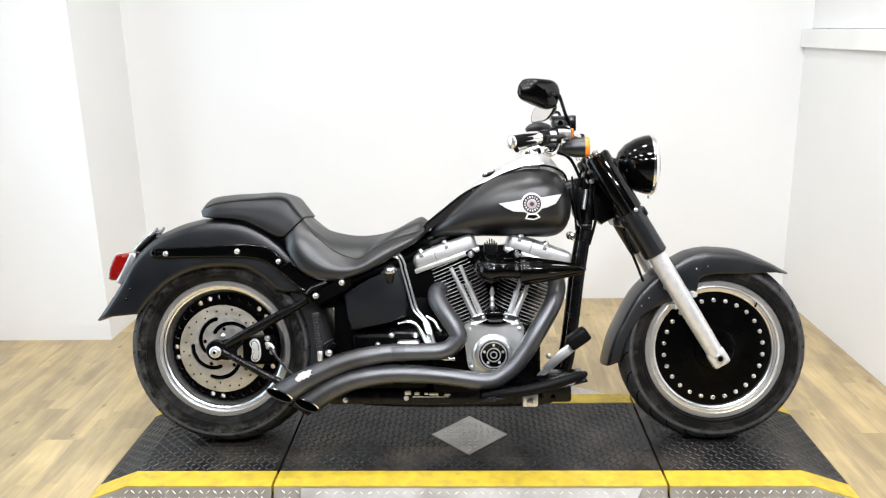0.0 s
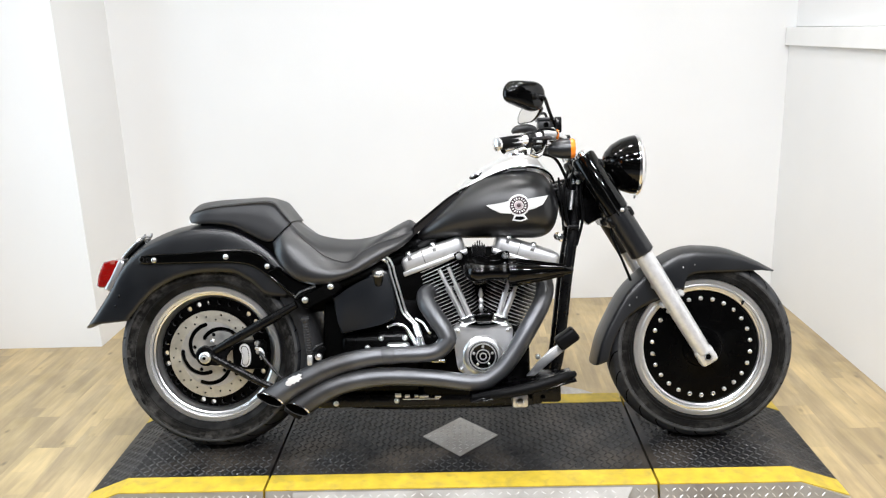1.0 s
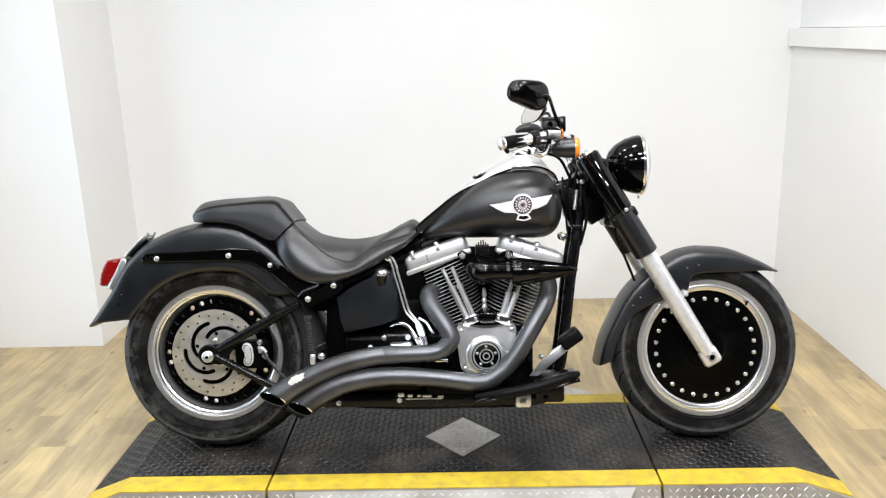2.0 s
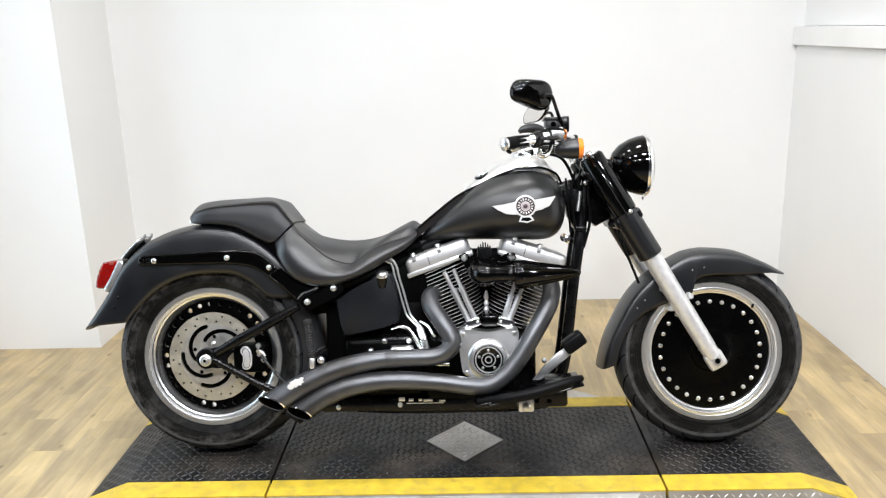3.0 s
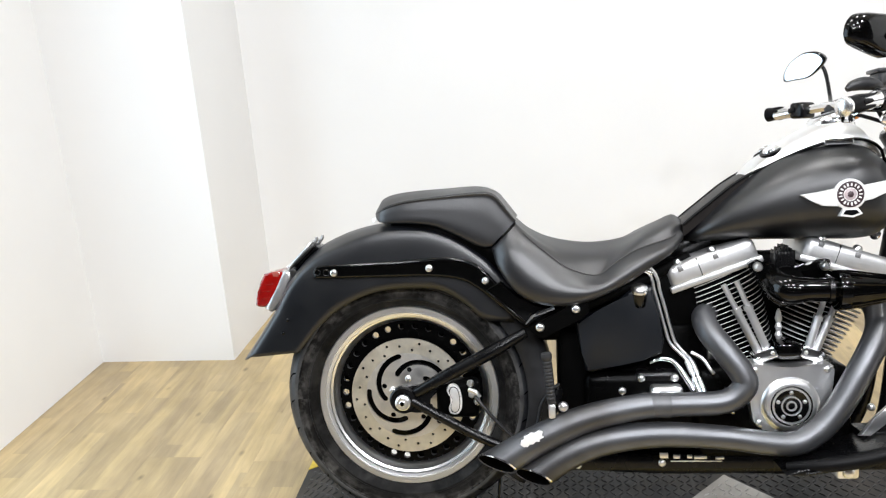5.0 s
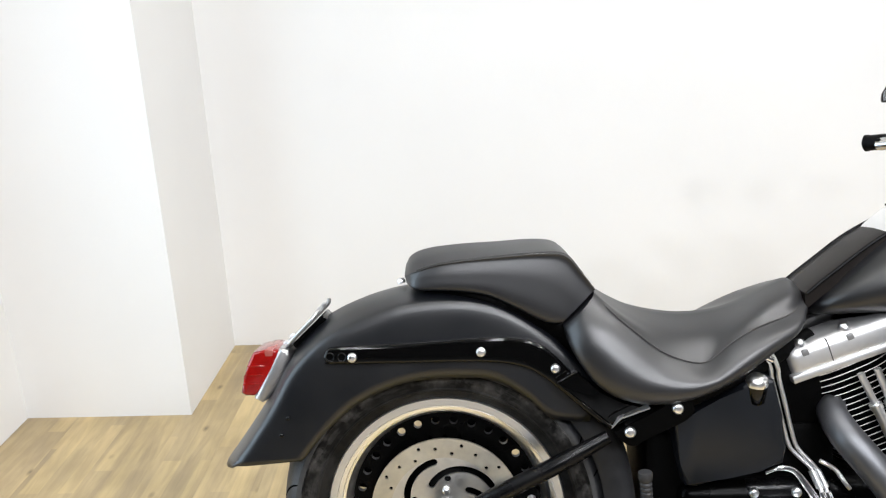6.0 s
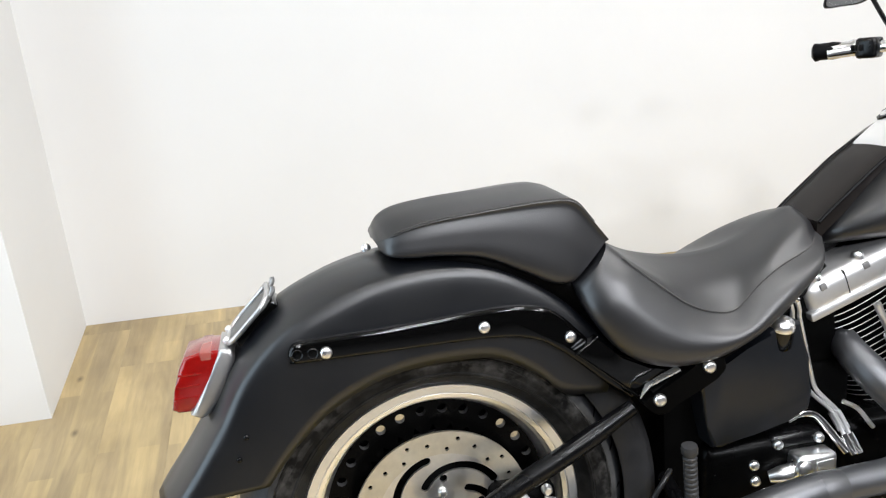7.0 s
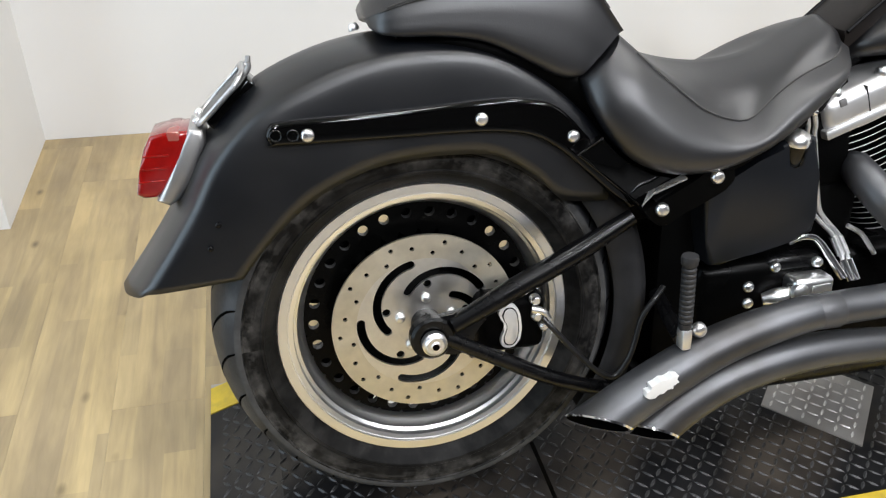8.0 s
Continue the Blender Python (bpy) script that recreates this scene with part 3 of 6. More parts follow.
bm = bmesh.new()
ring = [(DX - 0.13, DY), (DX, DY + 0.137), (DX + 0.13, DY), (DX, DY - 0.137)]
skin(bm, [[(x, y, 0.0005) for x, y in ring], [(x, y, 0.0035) for x, y in ring]])
link("diamond_plate", bm, M_ALU, lift, "bare aluminium diamond inset in the deck", smooth=0)
cells = []
for i in range(-8, 9):
    for j in range(-8, 9):
        x, y = i * 0.0215, j * 0.0215
        if abs(x) / 0.13 + abs(y) / 0.137 < 0.86:
            cells.append((Vector((DX + x, DY + y, 0.0035)), X, Y, (i + j) % 2))
tread(cells, M_ALUBAR, "diamond_tread", 0.022, 0.005, 0.0016)

# side flaps, aluminium tread plate with cropped corners
for sgn, ya in ((-1, Y0), (1, Y1)):
    yb, yc = ya + sgn * 0.10, ya + sgn * 0.19
    out = [(0.305, ya + sgn * 0.004, -0.006), (0.318, yb, -0.028), (0.40, yc, FLOOR + 0.006), (1.22, yc, FLOOR + 0.006), (1.30, yb, -0.028), (1.350, ya + sgn * 0.004, -0.006)]
    bm = bmesh.new()
    skin(bm, [out, [(x, y, z - 0.004) for x, y, z in out]])
    link("side_flap", bm, M_ALU, lift, "aluminium tread-plate side flap with cropped corners", smooth=0)
    ey = Vector((0, 0.19, 0.046 * -sgn)).normalized()
    cells = []
    for i in range(38):
        for j in range(7):
            x, s = 0.335 + i * 0.0265, 0.018 + j * 0.0255
            lim = 0.02 + max(0, s - 0.10) * 0.95
            if 0.318 + lim < x < 1.32 - lim:
                cells.append((Vector((x, ya + sgn * (0.004 + s), -0.006 - s * 0.246)), X, ey, (i + j) % 2))
    tread(cells, M_ALUBAR, "flap_tread", 0.022, 0.005, 0.0016)
link("release_knob", turned([(0, 0.020), (0.012, 0.019), (0.016, 0.010), (0.016, 0.0)], (0.322, -0.430, -0.055), (0.3, 0, 1), 20), mat("red_plastic", (0.55, 0.03, 0.03), 0.4), lift, "red plastic release knob")
# tread bars on the near and far skirts
for sgn, ya in ((-1, Y0), (1, Y1)):
    cells = []
    for i in range(110):
        x = XE0 + 0.02 + i * 0.0215
        for j in range(2):
            z = -0.018 - j * 0.02
            if x < XC0 and z > -0.05 * (XC0 - x) / (XC0 - XE0) - 0.010 or x > XC1 and z > -0.05 * (x - XC1) / (XE1 - XC1) - 0.010:
                continue
            if 0.30 < x < 1.355 or abs(x - XG0) < 0.016 or abs(x - XG1) < 0.016:
                continue
            ez = Vector((0, sgn * 0.053, 0.016)).normalized()
            ey = ez.cross(X)
            cells.append((Vector((x, ya + sgn * (0.016 * (-z) / 0.053 + 0.0003), z)), X, ey, (i + j) % 2))
    tread(cells, M_ALUBAR, "skirt_tread", 0.018, 0.0042, 0.0014)

# ---- the motorcycle ----
LEAN = radians(11.5)
bike = tagged(new("motorcycle"), "matte black cruiser motorcycle leaning on a low lift deck", "motorcycle")
bike.matrix_world = Matrix.Rotation(-LEAN, 4, "X")
RW, FW = Vector((0.003, 0.0, 0.3265)), Vector((1.635, 0.0, 0.310))


def tyre_profile(half, r_out, r_rim, rim_half):
    """A closed section of a motorcycle tyre, with a round crown."""
    pts = []
    for k in range(13):
        y = -half + 2 * half * k / 12
        u = abs(y) / half
        pts.append((r_out - (r_out - r_rim) * 0.36 * u**2.2 - (0.008 if u > 0.99 else 0), y))
    h = r_out - r_rim
    wall = [(r_rim + h * 0.52, half * 1.012), (r_rim + h * 0.505, half * 0.992), (r_rim + h * 0.40, half * 0.995), (r_rim + h * 0.26, half * 0.965), (r_rim + h * 0.245, half * 0.982),
            (r_rim + h * 0.20, half * 0.972), (r_rim + h * 0.185, half * 0.945), (r_rim + 0.006, rim_half + 0.008), (r_rim + 0.003, rim_half + 0.003), (r_rim - 0.004, rim_half - 0.002)]
    pts += wall + [(r, -y) for r, y in reversed(wall)]
    return pts


def holed_ring(r0, r1, n, rh, rc, y0, y1, centre, seg=16):
    """A disc with a ring of round holes through it."""
    bm = bmesh.new()
    c = Vector(centre)
    for i in range(n):
        a0 = 2 * math.pi * i / n
        half = math.pi / n
        hole, outer = [], []
        for k in range(seg):
            t = 2 * math.pi * (k + 0.5) / seg
            du, dv = math.cos(t), math.sin(t)
            r, a = rc + rh * du, a0 + rh * dv / rc
            hole.append((r, a))
            s = max(abs(du) / ((r1 - rc) if du > 0 else (rc - r0)), abs(dv) / (half * rc))
            outer.append((rc + du / s, a0 + dv / s / rc))
        def P(ra, y):
            return c + Vector((ra[0] * math.cos(ra[1]), y, ra[0] * math.sin(ra[1])))
        vf = [[bm.verts.new(P(q, y)) for q in ring] for ring, y in ((outer, y0), (hole, y0), (hole, y1), (outer, y1))]
        for a, b in zip(vf, vf[1:]):
            for k in range(seg):
                bm.faces.new((a[k], a[(k + 1) % seg], b[(k + 1) % seg], b[k]))
    bmesh.ops.remove_doubles(bm, verts=bm.verts, dist=2e-5)
    return bm


def rim_profile(ro, ri, half, depth):
    """Right-hand lip, step and barrel, and the same on the left."""
    k = depth / 0.042
    right = [(ro, -half), (ro - 0.002, -half - 0.003), (ro - 0.015, -half - 0.002), (ro - 0.0165, -half + 0.002), (ro - 0.018, -half + 0.001), (ro - 0.0245, -half + 0.003 * k),
             (ro - 0.026, -half + 0.011 * k), (ro - 0.031, -half + 0.014 * k), (ro - 0.0325, -half + 0.022 * k), (ro - 0.037, -half + 0.027 * k), (ri, -half + depth)]
    left = [(r, -h) for r, h in reversed(right)]
    return right + left + [(ro + 0.001, half - 0.006), (ro - 0.016, half - 0.02), (ro - 0.016, -half + 0.02), (ro + 0.001, -half + 0.006)]


def tyre(centre, half, r_out, r_rim, rim_half, wheel, label, rubber):
    """A tyre with dusty tread, dark sidewalls and a scuffed shoulder edge."""
    bm = lathe(tyre_profile(half, r_out, r_rim, rim_half), centre, seg=96, closed=True)
    for f in bm.faces:
        c = f.calc_center_median() - Vector(centre)
        r = math.hypot(c.x, c.z)
        if abs(c.y) < half * 0.96 and r > r_out - (r_out - r_rim) * 0.38:
            f.material_index = 1
    t = link("tyre", bm, [rubber, M_TYRETREAD], wheel, label)
    rs = r_out - (r_out - r_rim) * 0.36 - 0.004
    link("shoulder_edge", lathe([(rs + 0.004, -half * 0.985), (rs + 0.001, -half * 1.005), (rs - 0.004, -half * 1.008), (rs - 0.008, -half * 1.0)], centre, seg=96), M_SCUFF, wheel)
    return t


# rear wheel
rear_wheel = link("rear_wheel", lathe(rim_profile(0.2295, 0.186, 0.077, 0.042), RW, seg=96, closed=True), M_RIM, bike, "polished aluminium rear wheel rim")
tyre(RW, 0.100, 0.3260, 0.229, 0.076, rear_wheel, "worn black rear tyre", M_TYRE_REAR)


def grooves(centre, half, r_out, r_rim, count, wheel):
    """Curved tread grooves, each a thin strip on the crown, black in place of shade."""
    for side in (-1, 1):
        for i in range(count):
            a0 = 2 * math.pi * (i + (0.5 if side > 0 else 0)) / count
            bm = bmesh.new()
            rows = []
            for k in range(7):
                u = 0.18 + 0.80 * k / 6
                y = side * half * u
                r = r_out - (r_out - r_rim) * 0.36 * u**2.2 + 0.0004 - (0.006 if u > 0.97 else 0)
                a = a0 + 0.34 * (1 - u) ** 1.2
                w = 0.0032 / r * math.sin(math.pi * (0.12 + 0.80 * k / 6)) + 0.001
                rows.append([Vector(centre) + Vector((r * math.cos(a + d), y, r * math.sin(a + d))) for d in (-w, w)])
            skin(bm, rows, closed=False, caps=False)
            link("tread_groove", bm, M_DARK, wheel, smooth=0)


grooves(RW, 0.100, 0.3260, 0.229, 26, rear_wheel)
bm = holed_ring(0.132, 0.189, 30, 0.0082, 0.171, -0.036, -0.024, RW)
for f in bm.faces:
    c = f.calc_center_median() - RW
    f.material_index = 1 if abs(c.y + 0.030) < 0.004 and 0.158 < math.hypot(c.x, c.z) < 0.184 else 0
link("wheel_disc", bm, [M_WHEEL, mat("cast_hole_wall", (0.10, 0.10, 0.10), 0.5, 0.5)], rear_wheel, "black disc with a ring of holes")
# added plates that block some holes, standing in for the pulley's spokes
for i in range(5):
    a0 = 127 + 72 * i
    arc = [radians(a0 + 44 * k / 11) for k in range(12)]
    web = [(RW.x + 0.189 * math.cos(q), RW.z + 0.189 * math.sin(q)) for q in arc] + [(RW.x + 0.140 * math.cos(q), RW.z + 0.140 * math.sin(q)) for q in reversed(arc)]
    link("wheel_web", plate(web, -0.016, 0.010, 0.002), M_WHEEL, rear_wheel)
link("hub", lathe([(0.134, -0.034), (0.10, -0.045), (0.06, -0.055), (0.045, -0.062), (0.045, 0.062), (0.06, 0.055), (0.134, 0.034)], RW, seg=48), M_WHEEL, rear_wheel)


def cut(bm, tool):
    """The first solid less the second."""
    obs = []
    for b in (bm, tool):
        bmesh.ops.recalc_face_normals(b, faces=b.faces)
        me = bpy.data.meshes.new("cut")
        b.to_mesh(me)
        b.free()
        obs.append(new("cut", me))
    md = obs[0].modifiers.new("cut", "BOOLEAN")
    md.operation, md.solver, md.object = "DIFFERENCE", "EXACT", obs[1]
    out = bmesh.new()
    out.from_object(obs[0], bpy.context.evaluated_depsgraph_get())
    for o in obs:
        me = o.data
        bpy.data.objects.remove(o)
        bpy.data.meshes.remove(me)
    return out


def slot_outline(r0, r1, a0, a1, width, n=18):
    """A curved slot with round ends that winds from radius r0 to r1."""
    mid = []
    for k in range(n + 1):
        u = k / n
        a, r = radians(a0 + (a1 - a0) * u), r0 + (r1 - r0) * u**1.6
        mid.append(RW + Vector((r * math.cos(a), 0, r * math.sin(a))))
    left, right = [], []
    for k, p in enumerate(mid):
        t = (mid[min(k + 1, n)] - mid[max(k - 1, 0)]).normalized()
        sd = t.cross(Y) * width / 2
        left.append(p + sd)
        right.append(p - sd)
        arc = [math.pi * j / 6 for j in range(1, 6)]
        if k == n:
            tip = [p + sd * math.cos(q) + t * (width / 2) * math.sin(q) for q in arc]
        if k == 0:
            heel = [p - sd * math.cos(q) - t * (width / 2) * math.sin(q) for q in arc]
    return [(p.x, p.z) for p in left + tip + right[::-1] + heel]


tool = bmesh.new()


def add_bm(bm, other):
    me = bpy.data.meshes.new("cut")
    other.to_mesh(me)
    other.free()
    bm.from_mesh(me)
    bpy.data.meshes.remove(me)


for i in range(5):
    b = 72 * i + 30
    add_bm(tool, plate(slot_outline(0.102, 0.061, b, b + 86, 0.0135), -0.082, -0.062, 0))
    a = 2 * math.pi * (i + 0.2) / 5
    add_bm(tool, plate([(RW.x + 0.066 * math.cos(a) + 0.0066 * math.cos(q), RW.z + 0.066 * math.sin(a) + 0.0066 * math.sin(q)) for q in (2 * math.pi * k / 14 for k in range(14))], -0.082, -0.062, 0))
for i in range(30):
    a = 2 * math.pi * i / 30 + 0.04 + (0.03, -0.05, 0.0)[i % 3]
    r = (0.135, 0.117, 0.127)[i % 3]
    add_bm(tool, plate([(RW.x + r * math.cos(a) + 0.0036 * math.cos(q), RW.z + r * math.sin(a) + 0.0036 * math.sin(q)) for q in (2 * math.pi * k / 10 for k in range(10))], -0.082, -0.062, 0))
bm = cut(lathe([(0.1467, -0.0745), (0.1467, -0.0695), (0.045, -0.0695), (0.045, -0.0745), (0.109, -0.0745)], RW, seg=96, closed=True), tool)
for f in bm.faces:
    c = f.calc_center_median() - RW
    f.material_index = 1 if math.hypot(c.x, c.z) > 0.109 else 0
link("brake_disc", bm, [M_DISC, mat("swept_disc_steel", (0.74, 0.70, 0.60), 0.46, 1.0, var=0.10, var_scale=40, rvar=0.06)], rear_wheel, "drilled and slotted steel brake disc with a worn tan outer band", smooth=30)
link("carrier", lathe([(0.046, -0.0730), (0.040, -0.0734), (0.024, -0.0734)], RW, seg=48), M_DISC, rear_wheel)
link("wheel_spacer", lathe([(0.024, -0.070), (0.024, -0.110), (0.022, -0.126), (0, -0.126)], RW, seg=32), M_BLACK, rear_wheel)
for i in range(5):
    a = 2 * math.pi * i / 5 + 0.3
    link("bolt", bolt_bm(RW + Vector((0.043 * math.cos(a), -0.0742, 0.043 * math.sin(a))), r=0.0078, h=0.008), M_SATIN, rear_wheel)

# front wheel
front_wheel = link("front_wheel", lathe(rim_profile(0.2285, 0.190, 0.062, 0.019), FW, seg=96, closed=True), M_RIM, bike, "polished aluminium front wheel rim")
tyre(FW, 0.074, 0.310, 0.2285, 0.062, front_wheel, "black front tyre", M_TYRE_FRONT)
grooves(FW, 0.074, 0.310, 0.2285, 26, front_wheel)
link("wheel_disc", lathe([(0.192, -0.0425), (0.175, -0.046), (0.12, -0.049), (0.075, -0.052), (0.066, -0.055), (0.062, -0.062), (0.045, -0.066), (0, -0.066),
                          (0, 0.066), (0.045, 0.066), (0.062, 0.062), (0.066, 0.05), (0.12, 0.04), (0.186, 0.03)], FW, seg=64), M_WHEEL, front_wheel, "satin black solid wheel disc")
for i in range(26):
    a = 2 * math.pi * (i + 0.5) / 26
    p = FW + Vector((0.1625 * math.cos(a), -0.0465, 0.1625 * math.sin(a)))
    link("rivet", bolt_bm(p, r=0.0074, h=0.005, seg=14), M_BOLT, front_wheel)

a = radians(48)
link("valve_stem", turned([(0.004, -0.004), (0.004, 0.014), (0.003, 0.018), (0, 0.018)], FW + Vector((0.204 * math.cos(a), -0.058, 0.204 * math.sin(a))), (-0.5, -0.75, -0.5), 10), M_RUBBER, front_wheel)


def fender(stations, half, n=48, thick=0.003):
    """A fender swept from crown, shoulder and edge lines, one triple a station."""
    cr = crom([(a[0], 0, a[1]) for a, _, _ in stations], n)
    ri = crom([(b[0], 0, b[1]) for _, b, _ in stations], n)
    lo = crom([(c[0], 0, c[1]) for _, _, c in stations], n)
    rows = []
    for a, b, c in zip(cr, ri, lo):
        knots = [Vector((c.x, -half * 1.03, c.z)), Vector(((b.x + c.x) / 2, -half * 1.018, (b.z + c.z) / 2)), Vector((b.x * 0.85 + c.x * 0.15, -half * 0.995, b.z * 0.85 + c.z * 0.15)),
                 Vector((b.x, -half * 0.945, b.z)), Vector((a.x * 0.34 + b.x * 0.66, -half * 0.82, a.z * 0.34 + b.z * 0.66)),
                 Vector((a.x * 0.78 + b.x * 0.22, -half * 0.44, a.z * 0.78 + b.z * 0.22)), Vector((a.x, 0, a.z))]
        right = crom(knots, 22)
        rows.append(right + [Vector((p.x, -p.y, p.z)) for p in reversed(right[:-1])])
    bm = bmesh.new()
    skin(bm, rows, closed=False, caps=False)
    return bm, thick


def solid(ob, thick):
    md = ob.modifiers.new("solid", "SOLIDIFY")
    md.thickness, md.offset = thick, -1
    return ob


bm, th = fender([
    ((-0.440, 0.416), (-0.393, 0.440), (-0.262, 0.452)), ((-0.392, 0.480), (-0.357, 0.489), (-0.240, 0.480)),
    ((-0.341, 0.555), (-0.316, 0.549), (-0.213, 0.510)), ((-0.300, 0.627), (-0.275, 0.618), (-0.180, 0.540)),
    ((-0.238, 0.695), (-0.212, 0.677), (-0.146, 0.564)), ((-0.163, 0.735), (-0.132, 0.714), (-0.085, 0.592)),
    ((-0.085, 0.757), (-0.060, 0.737), (-0.025, 0.604)), ((-0.005, 0.764), (0.020, 0.744), (0.040, 0.606)),
    ((0.085, 0.750), (0.090, 0.736), (0.105, 0.599)), ((0.160, 0.718), (0.155, 0.706), (0.165, 0.562)),
    ((0.225, 0.675), (0.215, 0.662), (0.205, 0.525)), ((0.300, 0.600), (0.290, 0.592), (0.275, 0.518))], 0.117)
rear_fender = solid(link("rear_fender", bm, M_DENIM, bike, "matte black flared rear fender"), th)
for sgn in (-1, 1):
    bm = pillow_plate([(-0.213, 0.652), (-0.209, 0.662), (-0.198, 0.668), (-0.150, 0.671), (-0.070, 0.673), (0.0, 0.676), (0.066, 0.680), (0.133, 0.680), (0.190, 0.664), (0.245, 0.610), (0.300, 0.560),
                (0.325, 0.524), (0.318, 0.506), (0.296, 0.512), (0.226, 0.575), (0.191, 0.604), (0.150, 0.626), (0.076, 0.636), (-0.070, 0.637), (-0.198, 0.638), (-0.209, 0.643)],
               -0.131, -0.112, 0.0068)
    if sgn > 0:
        mirrored(bm)
    link("fender_strut", bm, M_GLOSS, rear_fender, "gloss black fender strut with bright bolts", smooth=30)
for x, z, y in ((-0.159, 0.651, -0.131), (0.077, 0.656, -0.131), (0.212, 0.622, -0.131)):
    link("bolt", bolt_bm((x, y, z), r=0.0092, h=0.007), M_BOLT, rear_fender)
for x, z in ((-0.200, 0.653), (-0.178, 0.652)):
    link("plug", lathe([(0.0085, -0.001), (0.0075, -0.0022), (0.0062, -0.0010), (0.0062, 0.0005)], (x, -0.131, z), "Y", 20), M_BLACK, rear_fender)
for x, z in ((-0.286, 0.535), (-0.300, 0.502)):
    link("screw", bolt_bm((x, -0.120, z), (0, -1, 0), 0.0042, 0.003, 12), M_BLACK, rear_fender)

# front fender
bm, th = fender([
    ((1.272, 0.255), (1.285, 0.262), (1.319, 0.275)), ((1.291, 0.331), (1.303, 0.335), (1.340, 0.345)), ((1.318, 0.397), (1.330, 0.396), (1.376, 0.409)),
    ((1.373, 0.500), (1.385, 0.490), (1.416, 0.442)), ((1.446, 0.574), (1.455, 0.558), (1.465, 0.466)), ((1.537, 0.629), (1.540, 0.610), (1.532, 0.488)),
    ((1.574, 0.6415), (1.575, 0.621), (1.568, 0.506)), ((1.596, 0.6455), (1.596, 0.625), (1.580, 0.546)), ((1.629, 0.647), (1.628, 0.626), (1.622, 0.561)),
    ((1.720, 0.637), (1.712, 0.618), (1.713, 0.563)), ((1.812, 0.600), (1.795, 0.592), (1.790, 0.565)), ((1.884, 0.560), (1.858, 0.562), (1.838, 0.566))], 0.083, n=84)
front_fender = solid(link("front_fender", bm, M_DENIM, bike, "matte black front fender"), th)
for x, z in ((1.556, 0.498), (1.497, 0.460)):
    link("fender_bolt", bolt_bm((x, -0.086, z), r=0.011, h=0.03), M_FORK, front_fender)
for x, z in ((1.569, 0.580), (1.606, 0.588), (1.416, 0.486), (1.392, 0.460)):
    link("rivet", bolt_bm((x, -0.084, z), r=0.0026, h=0.002, seg=10), M_STEEL, front_fender)


def loft_seat(stations, n=40, m=9, edge=0.86, foot=0.88, side=1.02, crisp=False):
    """Sections of edge line, waist line and crown, as (edge, waist, crown, half width)."""
    lo = crom([(a[0], 0, a[1]) for a, _, _, _ in stations], n)
    mi = crom([(b[0], 0, b[1]) for _, b, _, _ in stations], n)
    to = crom([(c[0], 0, c[1]) for _, _, c, _ in stations], n)
    wi = [v.x for v in crom([(w, 0, 0) for *_, w in stations], n)]
    rows = []
    for a, b, c, w in zip(lo, mi, to, wi):
        e = a.lerp(b, 0.5)
        knots = [Vector((a.x, -w * 0.55, a.z + 0.004)), Vector((a.x, -w * foot, a.z)), Vector((e.x, -w * side, e.z)), Vector((b.x, -w * edge, b.z)),
                 Vector((b.x * 0.5 + c.x * 0.5, -w * 0.5, b.z * 0.40 + c.z * 0.60)), Vector((c.x, 0, c.z))]
        if crisp:
            knots.insert(3, Vector((b.x * 0.9 + a.x * 0.1, -w * (edge * 0.84 + side * 0.16), b.z * 0.9 + a.z * 0.1)))
        right = crom(knots, 4 * m)
        rows.append(right + [Vector((p.x, -p.y, p.z)) for p in reversed(right[:-1])])
    bm = bmesh.new()
    skin(bm, rows)
    return bm, [Vector((b.x, -w * (edge + 0.01), b.z + 0.001)) for b, w in zip(mi, wi)]


bm, seam = loft_seat([
    ((-0.060, 0.774), (-0.064, 0.788), (-0.064, 0.804), 0.054), ((-0.048, 0.768), (-0.046, 0.798), (-0.052, 0.822), 0.078), ((-0.020, 0.765), (-0.010, 0.811), (-0.022, 0.834), 0.090), ((0.030, 0.764), (0.030, 0.819), (0.038, 0.841), 0.097),
    ((0.091, 0.755), (0.105, 0.826), (0.11, 0.844), 0.102), ((0.145, 0.732), (0.190, 0.832), (0.185, 0.847), 0.108), ((0.190, 0.709), (0.235, 0.828), (0.228, 0.838), 0.112),
    ((0.212, 0.702), (0.262, 0.798), (0.258, 0.808), 0.113), ((0.226, 0.702), (0.289, 0.763), (0.283, 0.766), 0.112)], edge=0.945, foot=0.985, side=1.01, crisp=True)
pillion = link("pillion", bm, M_LEATHER, bike, "black vinyl passenger seat pad", smooth=60)
link("seam", tube(seam[6:-4], 0.0009, seg=6), M_STITCH, pillion)
link("seat_bolt", bolt_bm((-0.074, 0.0, 0.766), (-0.3, 0, 1), 0.008, 0.010), M_SATIN, pillion)

bm, seam = loft_seat([
    ((0.231, 0.698), (0.287, 0.752), (0.280, 0.764), 0.128), ((0.246, 0.655), (0.316, 0.722), (0.314, 0.740), 0.158), ((0.286, 0.598), (0.358, 0.686), (0.360, 0.716), 0.174),
    ((0.345, 0.567), (0.402, 0.652), (0.414, 0.702), 0.182), ((0.420, 0.564), (0.446, 0.634), (0.470, 0.696), 0.183), ((0.490, 0.585), (0.484, 0.632), (0.530, 0.701), 0.180),
    ((0.547, 0.612), (0.526, 0.662), (0.582, 0.716), 0.170), ((0.600, 0.644), (0.575, 0.686), (0.634, 0.743), 0.154), ((0.655, 0.676), (0.645, 0.706), (0.670, 0.758), 0.126),
    ((0.688, 0.705), (0.684, 0.722), (0.694, 0.745), 0.074)], edge=0.79, foot=0.93, side=1.015)
